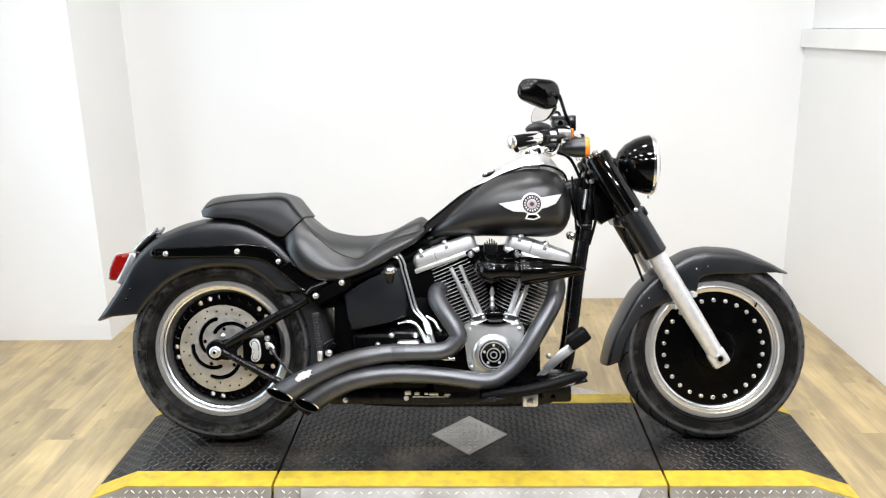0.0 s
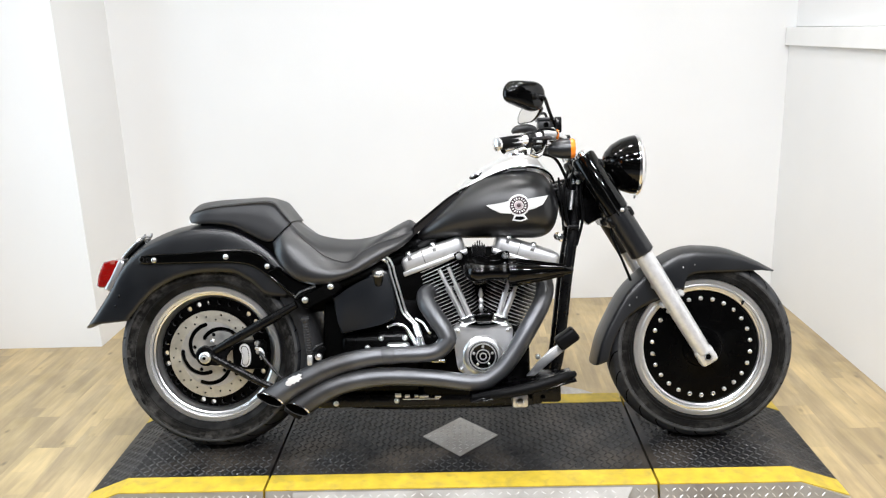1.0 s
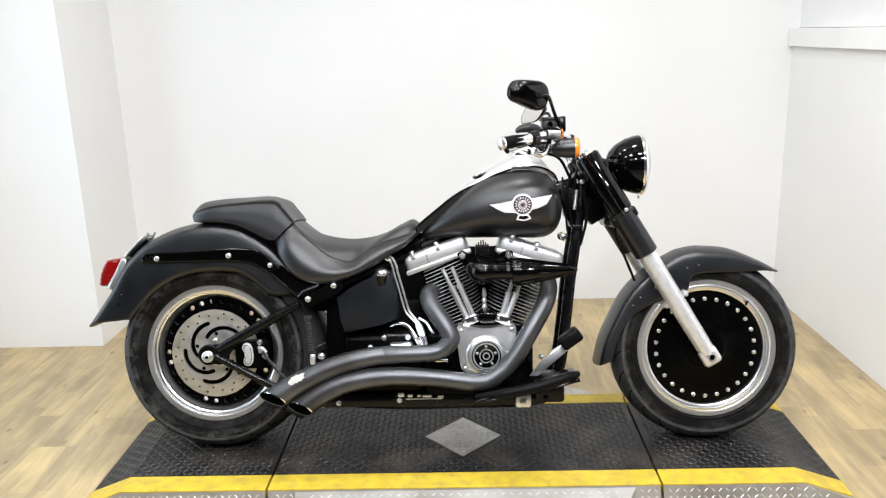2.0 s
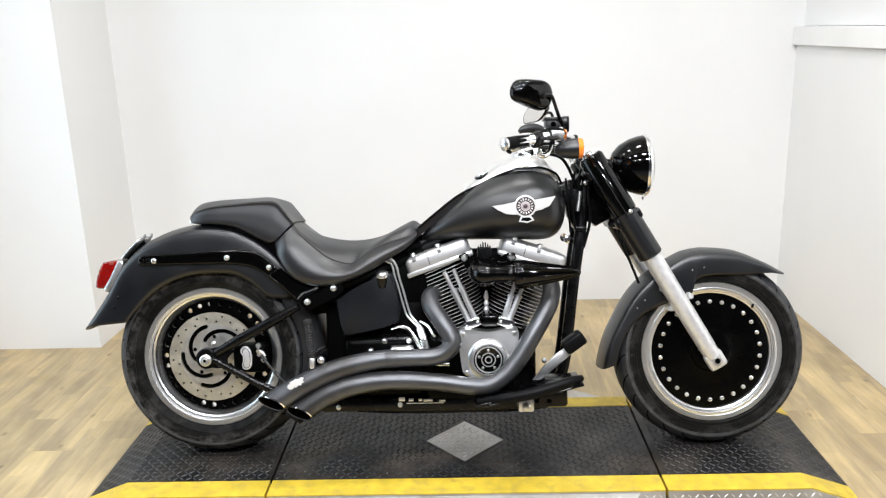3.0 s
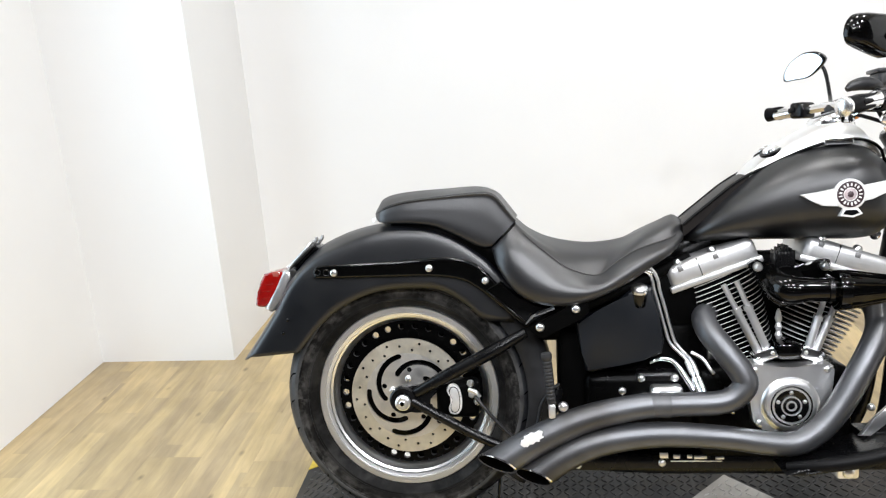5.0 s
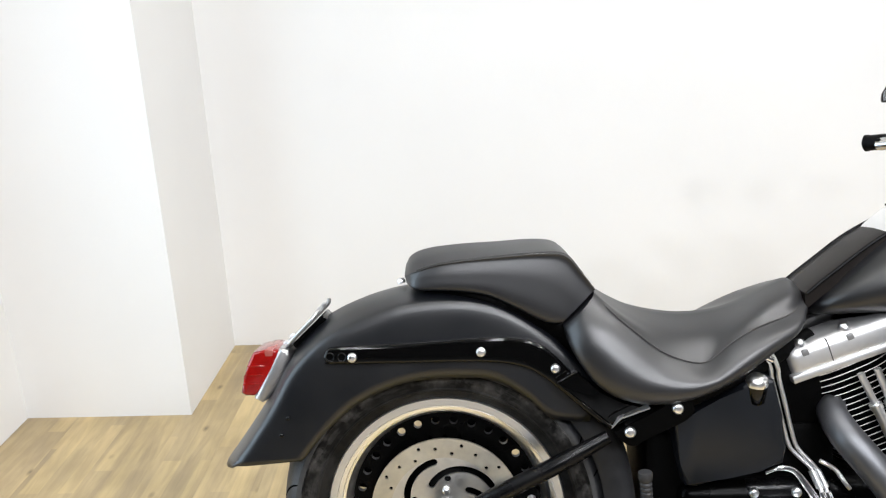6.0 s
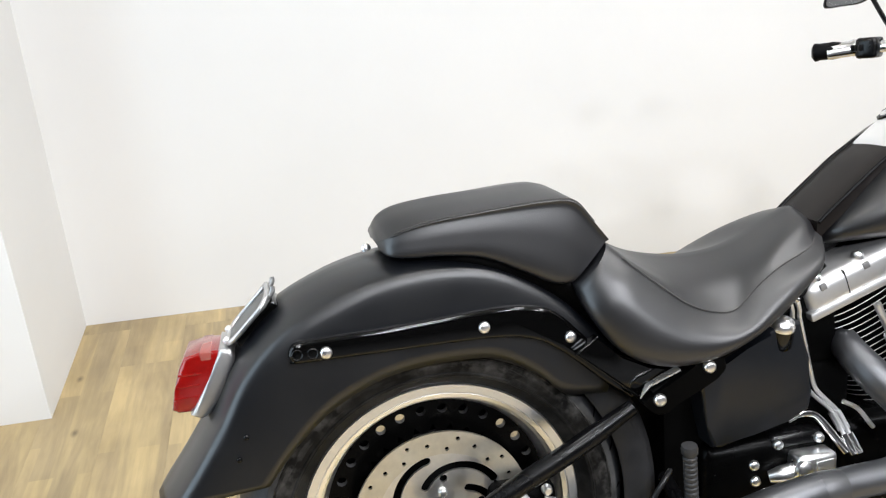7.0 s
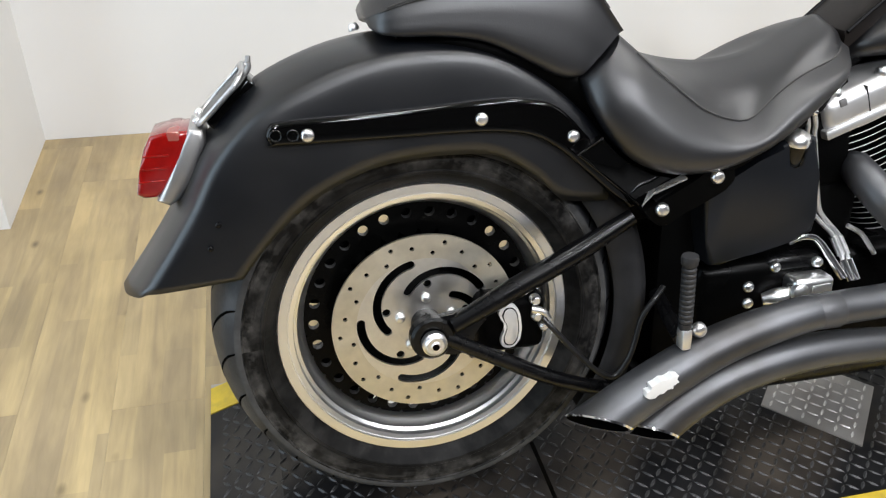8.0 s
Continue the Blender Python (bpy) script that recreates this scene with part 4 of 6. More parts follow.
pan, _ = loft_seat([((-0.03, 0.745), (-0.02, 0.770), (-0.02, 0.775), 0.06), ((0.06, 0.735), (0.06, 0.770), (0.06, 0.775), 0.085), ((0.15, 0.700), (0.16, 0.745), (0.16, 0.75), 0.095),
                    ((0.22, 0.660), (0.25, 0.712), (0.25, 0.718), 0.10), ((0.27, 0.60), (0.31, 0.69), (0.31, 0.695), 0.12), ((0.34, 0.56), (0.37, 0.64), (0.37, 0.65), 0.13), ((0.42, 0.555), (0.43, 0.62), (0.43, 0.63), 0.13)])
link("seat_pan", pan, M_WRINKLE, pillion, smooth=60)
rider_seat = link("rider_seat", bm, M_LEATHER, bike, "black vinyl bucket rider seat", smooth=60)
link("seam", tube(seam[3:-2], 0.0011, seg=6), M_STITCH, rider_seat, "grey stitched seam")


def loft_tank(stations, n=44, seg=40, power=2.5):
    bm = bmesh.new()
    rows = []
    data = crom([(x, zb, zt) for x, zb, zt, w in stations], n)
    wid = [v.x for v in crom([(w, 0, 0) for *_, w in stations], n)]
    for d, w in zip(data, wid):
        x, zb, zt = d
        c, h = (zb + zt) / 2, (zt - zb) / 2
        ring = []
        for k in range(seg):
            a = 2 * math.pi * k / seg
            ca, sa = math.cos(a), math.sin(a)
            y = w * math.copysign(abs(ca) ** (2 / power), ca)
            z = c + h * math.copysign(abs(sa) ** (2 / power), sa)
            if sa > 0:
                y *= 1 - 0.20 * sa**2
            ring.append((x, y, z))
        rows.append(ring)
    skin(bm, rows)
    return bm


fuel_tank = link("fuel_tank", loft_tank([
    (0.700, 0.690, 0.712, 0.030), (0.722, 0.690, 0.738, 0.070), (0.760, 0.691, 0.775, 0.100), (0.810, 0.692, 0.820, 0.126), (0.870, 0.691, 0.868, 0.147), (0.940, 0.690, 0.905, 0.163),
    (1.020, 0.688, 0.926, 0.170), (1.080, 0.686, 0.922, 0.168), (1.120, 0.692, 0.900, 0.156), (1.147, 0.712, 0.868, 0.132), (1.162, 0.745, 0.832, 0.095), (1.166, 0.770, 0.808, 0.05)]),
    M_TANK, bike, "matte black teardrop fuel tank with winged badge", smooth=60)
# winged badge, drawn as a plain disc, wings and a tab
YBADGE = -0.1725
bm = plate([(0.926, 0.801), (0.962, 0.806), (1.006, 0.814), (1.006, 0.773), (0.972, 0.775), (0.946, 0.788)], YBADGE - 0.002, YBADGE + 0.012, 0.001)
link("badge", bm, M_WHITE, fuel_tank, "white winged tank badge")
link("badge_wing", plate([(1.052, 0.817), (1.124, 0.828), (1.106, 0.799), (1.080, 0.787), (1.052, 0.781)], YBADGE - 0.002 + 0.002, YBADGE + 0.016, 0.001), M_WHITE, fuel_tank)
link("badge_disc", turned([(0, 0.004), (0.0320, 0.004), (0.0345, 0.002), (0.0345, -0.01)], (1.030, YBADGE, 0.799), (0, -1, 0), 36), M_WHITE, fuel_tank)
link("badge_ring", turned([(0.0290, 0.0045), (0.0270, 0.0050), (0.0160, 0.0050), (0.0150, 0.0042)], (1.030, YBADGE, 0.799), (0, -1, 0), 36), mat("badge_plum", (0.030, 0.014, 0.018), 0.4), fuel_tank)
bm = bmesh.new()
for i in range(17):
    a = 2 * math.pi * i / 17
    p = Vector((1.030 + 0.0218 * math.cos(a), YBADGE - 0.0056, 0.799 + 0.0218 * math.sin(a)))
    box((-0.0014 - 0.0006 * (i % 3), -0.0004, -0.0036), (0.0014, 0.0004, 0.0026 + 0.0008 * (i % 2)), 0, Matrix.Translation(p) @ Matrix.Rotation(-a + math.pi / 2, 4, "Y"), bm)
link("badge_marks", bm, M_WHITE, fuel_tank, smooth=0)
link("badge_centre", turned([(0, 0.0052), (0.012, 0.0050), (0.014, 0.004)], (1.030, YBADGE, 0.799), (0, -1, 0), 9), mat("badge_grey", (0.40, 0.34, 0.35), 0.4), fuel_tank)
link("badge_heart", turned([(0, 0.0062), (0.006, 0.0058), (0.0075, 0.0050)], (1.030, YBADGE, 0.799), (0, -1, 0), 7), mat("badge_dark", (0.05, 0.03, 0.035), 0.4), fuel_tank)
link("badge_tab", plate([(1.017, 0.770), (1.046, 0.770), (1.057, 0.755), (1.036, 0.747), (1.009, 0.751)], YBADGE - 0.003, YBADGE + 0.014, 0.001), M_WHITE, fuel_tank)
link("badge_bar", plate([(1.020, 0.764), (1.043, 0.764), (1.050, 0.757), (1.035, 0.752), (1.015, 0.755)], YBADGE - 0.0036, YBADGE, 0.0), M_BLACK, fuel_tank, smooth=0)

# leather strip between the tank halves, and the console in front of it
LIP = [(0.690, 0.736), (0.715, 0.757), (0.752, 0.786), (0.801, 0.824), (0.846, 0.851), (0.896, 0.872), (0.932, 0.890), (0.969, 0.905), (1.012, 0.917), (1.069, 0.922), (1.112, 0.914), (1.144, 0.896), (1.158, 0.868)]


def lip_z(x):
    for (x0, z0), (x1, z1) in zip(LIP, LIP[1:]):
        if x <= x1:
            return z0 + (z1 - z0) * (x - x0) / (x1 - x0)
    return LIP[-1][1]


def lip_w(x):
    return 0.058 + 0.030 * max(0.0, min(1.0, (x - 0.86) / 0.14)) - 0.055 * max(0.0, (x - 1.09) / 0.07)


rows = []
for k in range(12):
    x = 0.688 + 0.155 * k / 11
    z = lip_z(max(x, 0.690))
    rows.append([(x, y, z + dz) for y, dz in ((-0.060, -0.030), (-0.060, -0.001), (-0.055, 0.001), (-0.03, 0.003), (0, 0.004), (0.03, 0.003), (0.055, 0.001), (0.060, -0.001), (0.060, -0.030))])
bm = bmesh.new()
skin(bm, rows)
link("tank_strip", bm, mat("brown_black_leather", (0.009, 0.007, 0.006), 0.42, spec=0.2, var=0.25, var_scale=25, bump=0.15, bump_scale=400), fuel_tank, "dark leather strip along the tank", smooth=50)
rows = []
for x, top in ((0.838, 0.852), (0.846, 0.866), (0.870, 0.888), (0.900, 0.908), (0.95, 0.938), (1.0, 0.962), (1.045, 0.974), (1.080, 0.966), (1.105, 0.950), (1.130, 0.918), (1.150, 0.886)):
    z, w = lip_z(x) - 0.004, lip_w(x)
    rows.append([(x, w * math.copysign(abs(math.cos(a)) ** 0.85, math.cos(a)), z + (top - z) * max(math.sin(a), -0.3) ** (1 if math.sin(a) <= 0 else 1.15)) for a in (2 * math.pi * k / 36 for k in range(36))])
bm = bmesh.new()
skin(bm, rows)
link("console", bm, M_CONSOLE, fuel_tank, "satin chrome tank console", smooth=60)
link("gauge", turned([(0, 0.016), (0.040, 0.015), (0.048, 0.010), (0.052, 0.0), (0.052, -0.03)], (1.045, 0, 0.972), (-0.30, 0, 1), 40), M_CHROME, fuel_tank, "round chrome speedometer")
link("gauge_face", turned([(0, 0.0172), (0.039, 0.0165)], (1.045, 0, 0.972), (-0.30, 0, 1), 40), M_BLACK, fuel_tank)
link("tank_clip", box((1.000, -0.104, 0.910), (1.064, -0.082, 0.926), 0.004), M_CHROME, fuel_tank)
for sgn in (-1, 1):
    link("lip_edge", tube([(x, sgn * (lip_w(x) + 0.003), z) for x, z in LIP], 0.0036, 40, 8), M_RUBBER, fuel_tank)
    link("filler_ring", turned([(0.020, 0.004), (0.027, 0.003), (0.029, -0.01)], (0.902, sgn * 0.030, 0.902), (-0.48, sgn * 0.25, 1), 28), M_BLACK, fuel_tank)
    link("filler_cap", turned([(0, 0.010), (0.016, 0.009), (0.020, 0.004), (0.020, -0.01)], (0.902, sgn * 0.030, 0.903), (-0.48, sgn * 0.25, 1), 28), M_CHROME, fuel_tank)
for sgn in (-1, 1):
    link("tank_mount", turned([(0, 0.012), (0.006, 0.012), (0.007, 0.008), (0.013, 0.006), (0.014, 0)], (1.178, 0.015 + sgn * 0.05, 0.686), (0, sgn, 0), 20), M_CHROME, fuel_tank)

# ---- engine ----
engine = link("engine", box((0.70, -0.13, 0.17), (1.06, 0.13, 0.40), 0.03, seg=3), M_ENGINE, bike, "black V-twin engine with silver covers")
link("gearbox", box((0.44, -0.125, 0.19), (0.70, 0.12, 0.39), 0.025, seg=3), M_ENGINE, engine)
CRANK = Vector((0.905, 0, 0.262))


def cylinder(tilt, name):
    """One barrel with cooling fins, head and rocker cover; tilt in degrees to the front."""
    up = Vector((math.sin(radians(tilt)), 0, math.cos(radians(tilt))))
    m = Matrix.Translation(CRANK) @ Matrix.Rotation(radians(tilt), 4, "Y")
    barrel = link(name, turned([(0.052, 0.10), (0.052, 0.36), (0, 0.36)], CRANK, up, 32), M_ENGINE, bike, "black finned cylinder")
    for k in range(18):
        t = 0.170 + k * 0.0118
        half = 0.070 + 0.026 * min(1, k / 11)
        if k > 13:
            half = 0.104
        bm = bmesh.new()
        n = 40
        ring = []
        for j in range(n):
            a = 2 * math.pi * j / n
            ca, sa = math.cos(a), math.sin(a)
            ring.append((half * math.copysign(abs(ca) ** 0.75, ca), 0.090 * math.copysign(abs(sa) ** 0.75, sa)))
        rows = [[m @ Vector((x * 0.97, y * 0.97, t)) for x, y in ring], [m @ Vector((x, y, t + 0.0012)) for x, y in ring],
                [m @ Vector((x, y, t + 0.0030)) for x, y in ring], [m @ Vector((x * 0.97, y * 0.97, t + 0.0042)) for x, y in ring]]
        skin(bm, rows)
        for f in bm.faces:
            zs = {round((m.inverted() @ v.co).z - t, 4) for v in f.verts}
            f.material_index = 1 if zs == {0.0012, 0.0030} else 0
        link("fin", bm, [M_ENGINE, M_FIN], barrel, smooth=30)
    link("cylinder_head", box((-0.078, -0.074, 0.330), (0.078, 0.074, 0.385), 0.008, m), M_ENGINE, engine)
    m = m @ Matrix.Translation((0, 0, 0.376)) @ Matrix.Rotation(radians(-0.15 * tilt), 4, "Y") @ Matrix.Translation((0, 0, -0.376))
    rocker = link("rocker_cover", box((-0.108, -0.098, 0.380), (0.108, 0.085, 0.440), 0.019, m, seg=4), M_SILVER, bike, "satin silver rocker cover")
    link("rocker_base", box((-0.112, -0.101, 0.376), (0.112, 0.088, 0.392), 0.004, m), M_SILVER, rocker)
    for x in (-0.074, 0.012):
        # grey block laid on for a pocket, its shade put into the colour
        link("notch", box((x - 0.0065, -0.0992, 0.420), (x + 0.0065, -0.088, 0.432), 0.002, m), M_POCKET, rocker)
        link("rocker_bolt", turned([(0, 0.012), (0.006, 0.0115), (0.0095, 0.008), (0.011, 0.003), (0.011, -0.004)], m @ Vector((x, -0.080, 0.438)), up, 16), M_BOLT, rocker)
    link("split_line", box((-0.0315, -0.0984, 0.394), (-0.030, -0.09, 0.437), 0, m), M_BLACK, rocker, smooth=0)
    return m


cylinder(-22.5, "rear_cylinder")
cylinder(22.5, "front_cylinder")
for a, b in (((0.771, 0.594), (0.846, 0.436)), ((0.801, 0.602), (0.866, 0.441)), ((1.000, 0.560), (0.958, 0.435)), ((1.030, 0.560), (0.975, 0.431))):
    bm = tube([(a[0], -0.108, a[1]), (a[0] * 0.62 + b[0] * 0.38, -0.111, a[1] * 0.62 + b[1] * 0.38)], 0.0065, 0, 14)
    tube([(a[0] * 0.62 + b[0] * 0.38, -0.111, a[1] * 0.62 + b[1] * 0.38), (b[0], -0.116, b[1])], 0.0095, 0, 14, bm)
    tube([(a[0] * 0.64 + b[0] * 0.36, -0.111, a[1] * 0.64 + b[1] * 0.36), (a[0] * 0.58 + b[0] * 0.42, -0.111, a[1] * 0.58 + b[1] * 0.42)], 0.0115, 0, 14, bm)
    link("pushrod_tube", bm, M_SATIN, engine, "chrome pushrod tube")
for x, tilt in ((0.858, -22.5), (0.965, 22.5)):
    m = Matrix.Translation((x, -0.115, 0.428)) @ Matrix.Rotation(radians(tilt), 4, "Y")
    tappet = link("tappet_block", box((-0.028, -0.022, -0.014), (0.028, 0.03, 0.014), 0.005, m), M_CHROME, bike, "chrome tappet block")
    for dx in (-0.018, 0.018):
        link("bolt", bolt_bm(m @ Vector((dx, -0.022, 0)), r=0.005, h=0.004, seg=10), M_BOLT, tappet)
bm = plate([(0.811, 0.396), (0.814, 0.408), (0.826, 0.414), (0.852, 0.412), (0.905, 0.406), (0.960, 0.412), (0.990, 0.414), (1.001, 0.408), (1.003, 0.394), (0.997, 0.345), (0.982, 0.305), (0.960, 0.276), (0.925, 0.260), (0.890, 0.256), (0.850, 0.259), (0.830, 0.268), (0.822, 0.290), (0.816, 0.340)],
           -0.160, -0.10, 0.009, curve=72, seg=3)
cam_cover = link("cam_cover", bm, M_COVER, bike, "polished aluminium cam cover with round badge", smooth=50)
link("cam_boss", turned([(0.066, 0.0), (0.062, 0.006), (0.054, 0.011), (0.047, 0.011)], (0.906, -0.160, 0.318), (0, -1, 0), 48), M_COVER, cam_cover)
link("badge_dish", turned([(0.047, 0.0105), (0.044, 0.0085), (0.0, 0.0085)], (0.906, -0.160, 0.318), (0, -1, 0), 48), M_GLOSS, cam_cover)
for r0, r1 in ((0.043, 0.0385), (0.023, 0.0195), (0.012, 0.008)):
    link("badge_ring", turned([(r0, 0.0085), (r0, 0.0115), (r1, 0.0115), (r1, 0.0085)], (0.906, -0.160, 0.318), (0, -1, 0), 40), M_SATIN, cam_cover)
for i in range(5):
    a = math.radians(90 + 72 * i)
    p = Vector((0.906 + 0.031 * math.cos(a), -0.169, 0.318 + 0.031 * math.sin(a)))
    link("badge_bolt", bolt_bm(p, r=0.005, h=0.004, seg=12), M_BOLT, cam_cover)
for x, z in ((0.828, 0.400), (0.988, 0.400), (0.836, 0.276), (0.950, 0.280)):
    link("cover_bolt", bolt_bm((x, -0.160, z), r=0.007, h=0.005), M_BOLT, cam_cover)
link("breather_box", box((0.885, -0.135, 0.415), (0.945, -0.06, 0.455), 0.012), M_GLOSS, engine)
link("spark_bolt", turned([(0.005, 0), (0.009, 0.01), (0.005, 0.02), (0.009, 0.03), (0.005, 0.04), (0.009, 0.05), (0.004, 0.07), (0, 0.075)], (0.905, -0.075, 0.455), (0, 0, 1), 12), M_FIN, engine)

# intake and air cleaner
intake = link("air_cleaner", tube([(0.872, -0.120, 0.618), (0.880, -0.165, 0.598), (0.898, -0.190, 0.590), (0.930, -0.196, 0.591), (1.0, -0.196, 0.590)], [0.028, 0.034, 0.035, 0.028, 0.026], 24, 24), M_GLOSS, bike, "gloss black cone air intake")
link("cone_filter", tube([(1.012, -0.196, 0.589), (1.022, -0.196, 0.589), (1.10, -0.196, 0.590), (1.165, -0.196, 0.592), (1.186, -0.196, 0.592), (1.196, -0.196, 0.592)], [0.040, 0.041, 0.027, 0.016, 0.012, 0.004], 0, 28), M_GLOSS, intake, "black ribbed intake cone")
link("clamp_ring", lathe([(0.026, -0.010), (0.0445, -0.010), (0.0455, -0.006), (0.0455, 0.006), (0.0445, 0.012), (0.03, 0.012)], (1.002, -0.196, 0.589), "X", 32), M_GLOSS, intake)
link("hose_band", lathe([(0.026, -0.005), (0.0295, -0.005), (0.0295, 0.005), (0.026, 0.005)], (0.978, -0.196, 0.590), "X", 28), M_BLACK, intake)
for k in range(10):
    a = 2 * math.pi * (k + 0.3) / 10
    d = Vector((0, math.cos(a), math.sin(a)))
    link("cone_rib", tube([Vector((1.015, -0.196, 0.589)) + d * 0.042, Vector((1.10, -0.196, 0.590)) + d * 0.0280, Vector((1.165, -0.196, 0.592)) + d * 0.0165], 0.0030, 0, 8), M_GLOSS, intake)
link("throttle_body", tube([(0.90, -0.05, 0.60), (0.90, -0.16, 0.60)], 0.04, 0, 24), M_ENGINE, intake)
bm = bmesh.new()
for k in range(6):
    box((0.880 + k * 0.0075, -0.15, 0.640), (0.8835 + k * 0.0075, -0.10, 0.690 - 0.006 * abs(k - 2.5)), 0.001, None, bm)
box((0.878, -0.148, 0.635), (0.922, -0.102, 0.672), 0.004, None, bm)
link("throttle_cover", bm, M_BLACK, intake, smooth=20)
for x, z in ((0.837, 0.640), (0.984, 0.638)):
    link("intake_bolt", bolt_bm((x, -0.148, z), r=0.011, h=0.02), M_BOLT, intake)
link("mount_arm", plate([(0.818, 0.646), (0.838, 0.656), (0.862, 0.640), (0.890, 0.628), (0.930, 0.630), (0.970, 0.652), (0.998, 0.650), (0.992, 0.618), (0.950, 0.580), (0.925, 0.553), (0.893, 0.545), (0.866, 0.562), (0.850, 0.595), (0.832, 0.622)], -0.150, -0.125, 0.006, curve=40, seg=3), M_GLOSS, intake)


# ---- exhaust ----
def slash_pipe(pts, radii, cut=(-0.40, -0.60, -0.70)):
    """A tube cut aslant at its end, so that it opens down, back and outwards."""
    line = crom(pts, 60)
    m = len(radii) - 1
    rad = []
    for k in range(60):
        u = k / 59 * m
        i = min(int(u), m - 1)
        rad.append(radii[i] * (1 - u + i) + radii[i + 1] * (u - i))
    rings = tube_rings(line, rad, 28)
    d, n, end = (line[-1] - line[-2]).normalized(), Vector(cut).normalized(), line[-1]
    last = [p + d * (n.dot(end - p) / n.dot(d)) for p in rings[-1]]
    rings = [rg for rg in rings if all(n.dot(end - p) > 0.002 for p in rg)] + [last]
    bm = bmesh.new()
    skin(bm, rings, caps=False)
    inner = [end + (p - end) * 0.91 for p in last]
    deep = [p - d * 0.08 for p in inner]
    lip = bmesh.new()
    skin(lip, [[p - d * 0.003 + (p - end) * 0.02 for p in last], [p + n * 0.001 + (p - end) * 0.015 for p in last], inner], caps=False)
    hole = bmesh.new()
    skin(hole, [inner, deep], caps=False)
    hole.faces.new([hole.verts.new(p) for p in deep])
    return bm, lip, hole


for name, pts, radii in (
    ("exhaust_pipe", [(0.748, -0.050, 0.520), (0.724, -0.105, 0.516), (0.729, -0.155, 0.490), (0.758, -0.186, 0.450), (0.788, -0.204, 0.405), (0.792, -0.210, 0.375), (0.748, -0.212, 0.342), (0.640, -0.214, 0.337),
                      (0.550, -0.218, 0.333), (0.430, -0.222, 0.306), (0.325, -0.228, 0.260), (0.228, -0.235, 0.206)], [0.025, 0.027, 0.029, 0.029, 0.028, 0.028, 0.027, 0.027, 0.029, 0.032, 0.035, 0.037]),
    ("exhaust_pipe", [(1.115, -0.075, 0.545), (1.112, -0.120, 0.520), (1.093, -0.165, 0.478), (1.047, -0.190, 0.402), (0.995, -0.205, 0.322), (0.945, -0.214, 0.270), (0.882, -0.218, 0.245), (0.741, -0.220, 0.262),
                      (0.601, -0.222, 0.270), (0.478, -0.224, 0.256), (0.389, -0.226, 0.222), (0.312, -0.230, 0.172)], [0.028, 0.029, 0.029, 0.029, 0.028, 0.027, 0.027, 0.027, 0.029, 0.032, 0.034, 0.036])):
    bm, lip, hole = slash_pipe(pts, radii)
    pipe = link(name, bm, M_PIPE, bike, "dark grey ceramic-coated swept exhaust pipe with slash-cut end", smooth=60)
    link("tip_rim", lip, M_CHROME, pipe, "bright cut edge")
    link("pipe_bore", hole, M_DARK, pipe)
link("pipe_joint", lathe([(0.0278, -0.022), (0.0285, -0.02), (0.0285, 0.02), (0.0278, 0.022)], (0.605, -0.216, 0.3365), "X", 32), mat("worn_pipe_joint", (0.085, 0.086, 0.090), 0.42, 0.6, var=0.15, var_scale=20), bpy.data.objects["exhaust_pipe"])
bm = plate([(0.286, 0.262), (0.288, 0.270), (0.295, 0.272), (0.294, 0.279), (0.303, 0.281), (0.309, 0.287), (0.318, 0.285), (0.327, 0.292), (0.337, 0.290), (0.333, 0.283), (0.339, 0.279), (0.329, 0.275), (0.330, 0.269), (0.320, 0.270), (0.315, 0.263), (0.307, 0.264), (0.302, 0.257), (0.293, 0.257)], -0.2662, -0.252, 0.0008)
link("maker_badge", bm, M_WHITE, bpy.data.objects["exhaust_pipe"], "small bright badge")

# ---- frame, swingarm, tanks and lines ----
frame_ob = link("frame", tube([(0.335, -0.150, 0.514), (0.425, -0.143, 0.552), (0.568, -0.112, 0.604), (0.70, -0.05, 0.655)], 0.015, 24, 14), M_WRINKLE, bike, "black tubular steel frame")
link("frame_tube", mirrored(tube([(0.335, -0.150, 0.514), (0.425, -0.143, 0.552), (0.568, -0.112, 0.604), (0.70, -0.05, 0.655)], 0.015, 24, 14)), M_BLACK, frame_ob)
bm = plate([(0.312, 0.512), (0.324, 0.497), (0.345, 0.485), (0.372, 0.500), (0.450, 0.540), (0.445, 0.572), (0.425, 0.580), (0.394, 0.555), (0.345, 0.529)], -0.168, -0.14, 0.004, curve=54)
casting = link("frame_casting", bm, M_WRINKLE, bike, "gloss black frame casting", smooth=30)
link("bolt", bolt_bm((0.339, -0.168, 0.513), r=0.0105, h=0.009), M_BOLT, casting)
link("bolt", bolt_bm((0.423, -0.168, 0.555), r=0.0105, h=0.009), M_BOLT, casting)
bm = plate([(0.213, 0.600), (0.250, 0.621), (0.287, 0.579), (0.330, 0.557), (0.382, 0.552), (0.345, 0.534), (0.311, 0.517)], -0.150, -0.128, 0.003, seg=3)
# bright metal shelf that stands in for the highlight on the flange's top
top_bm = bmesh.new()
shelf = [(0.306, -0.171, 0.523), (0.322, -0.171, 0.540), (0.374, -0.171, 0.5585), (0.371, -0.163, 0.562), (0.345, -0.163, 0.552), (0.318, -0.163, 0.540)]
skin(top_bm, [[(x, y, z - 0.003) for x, y, z in shelf], shelf])
link("bright_flange", top_bm, M_BOLT, frame_ob, smooth=10)
link("strut_bracket", bm, M_GLOSS, frame_ob, "gloss black bracket with bright edges", smooth=30)
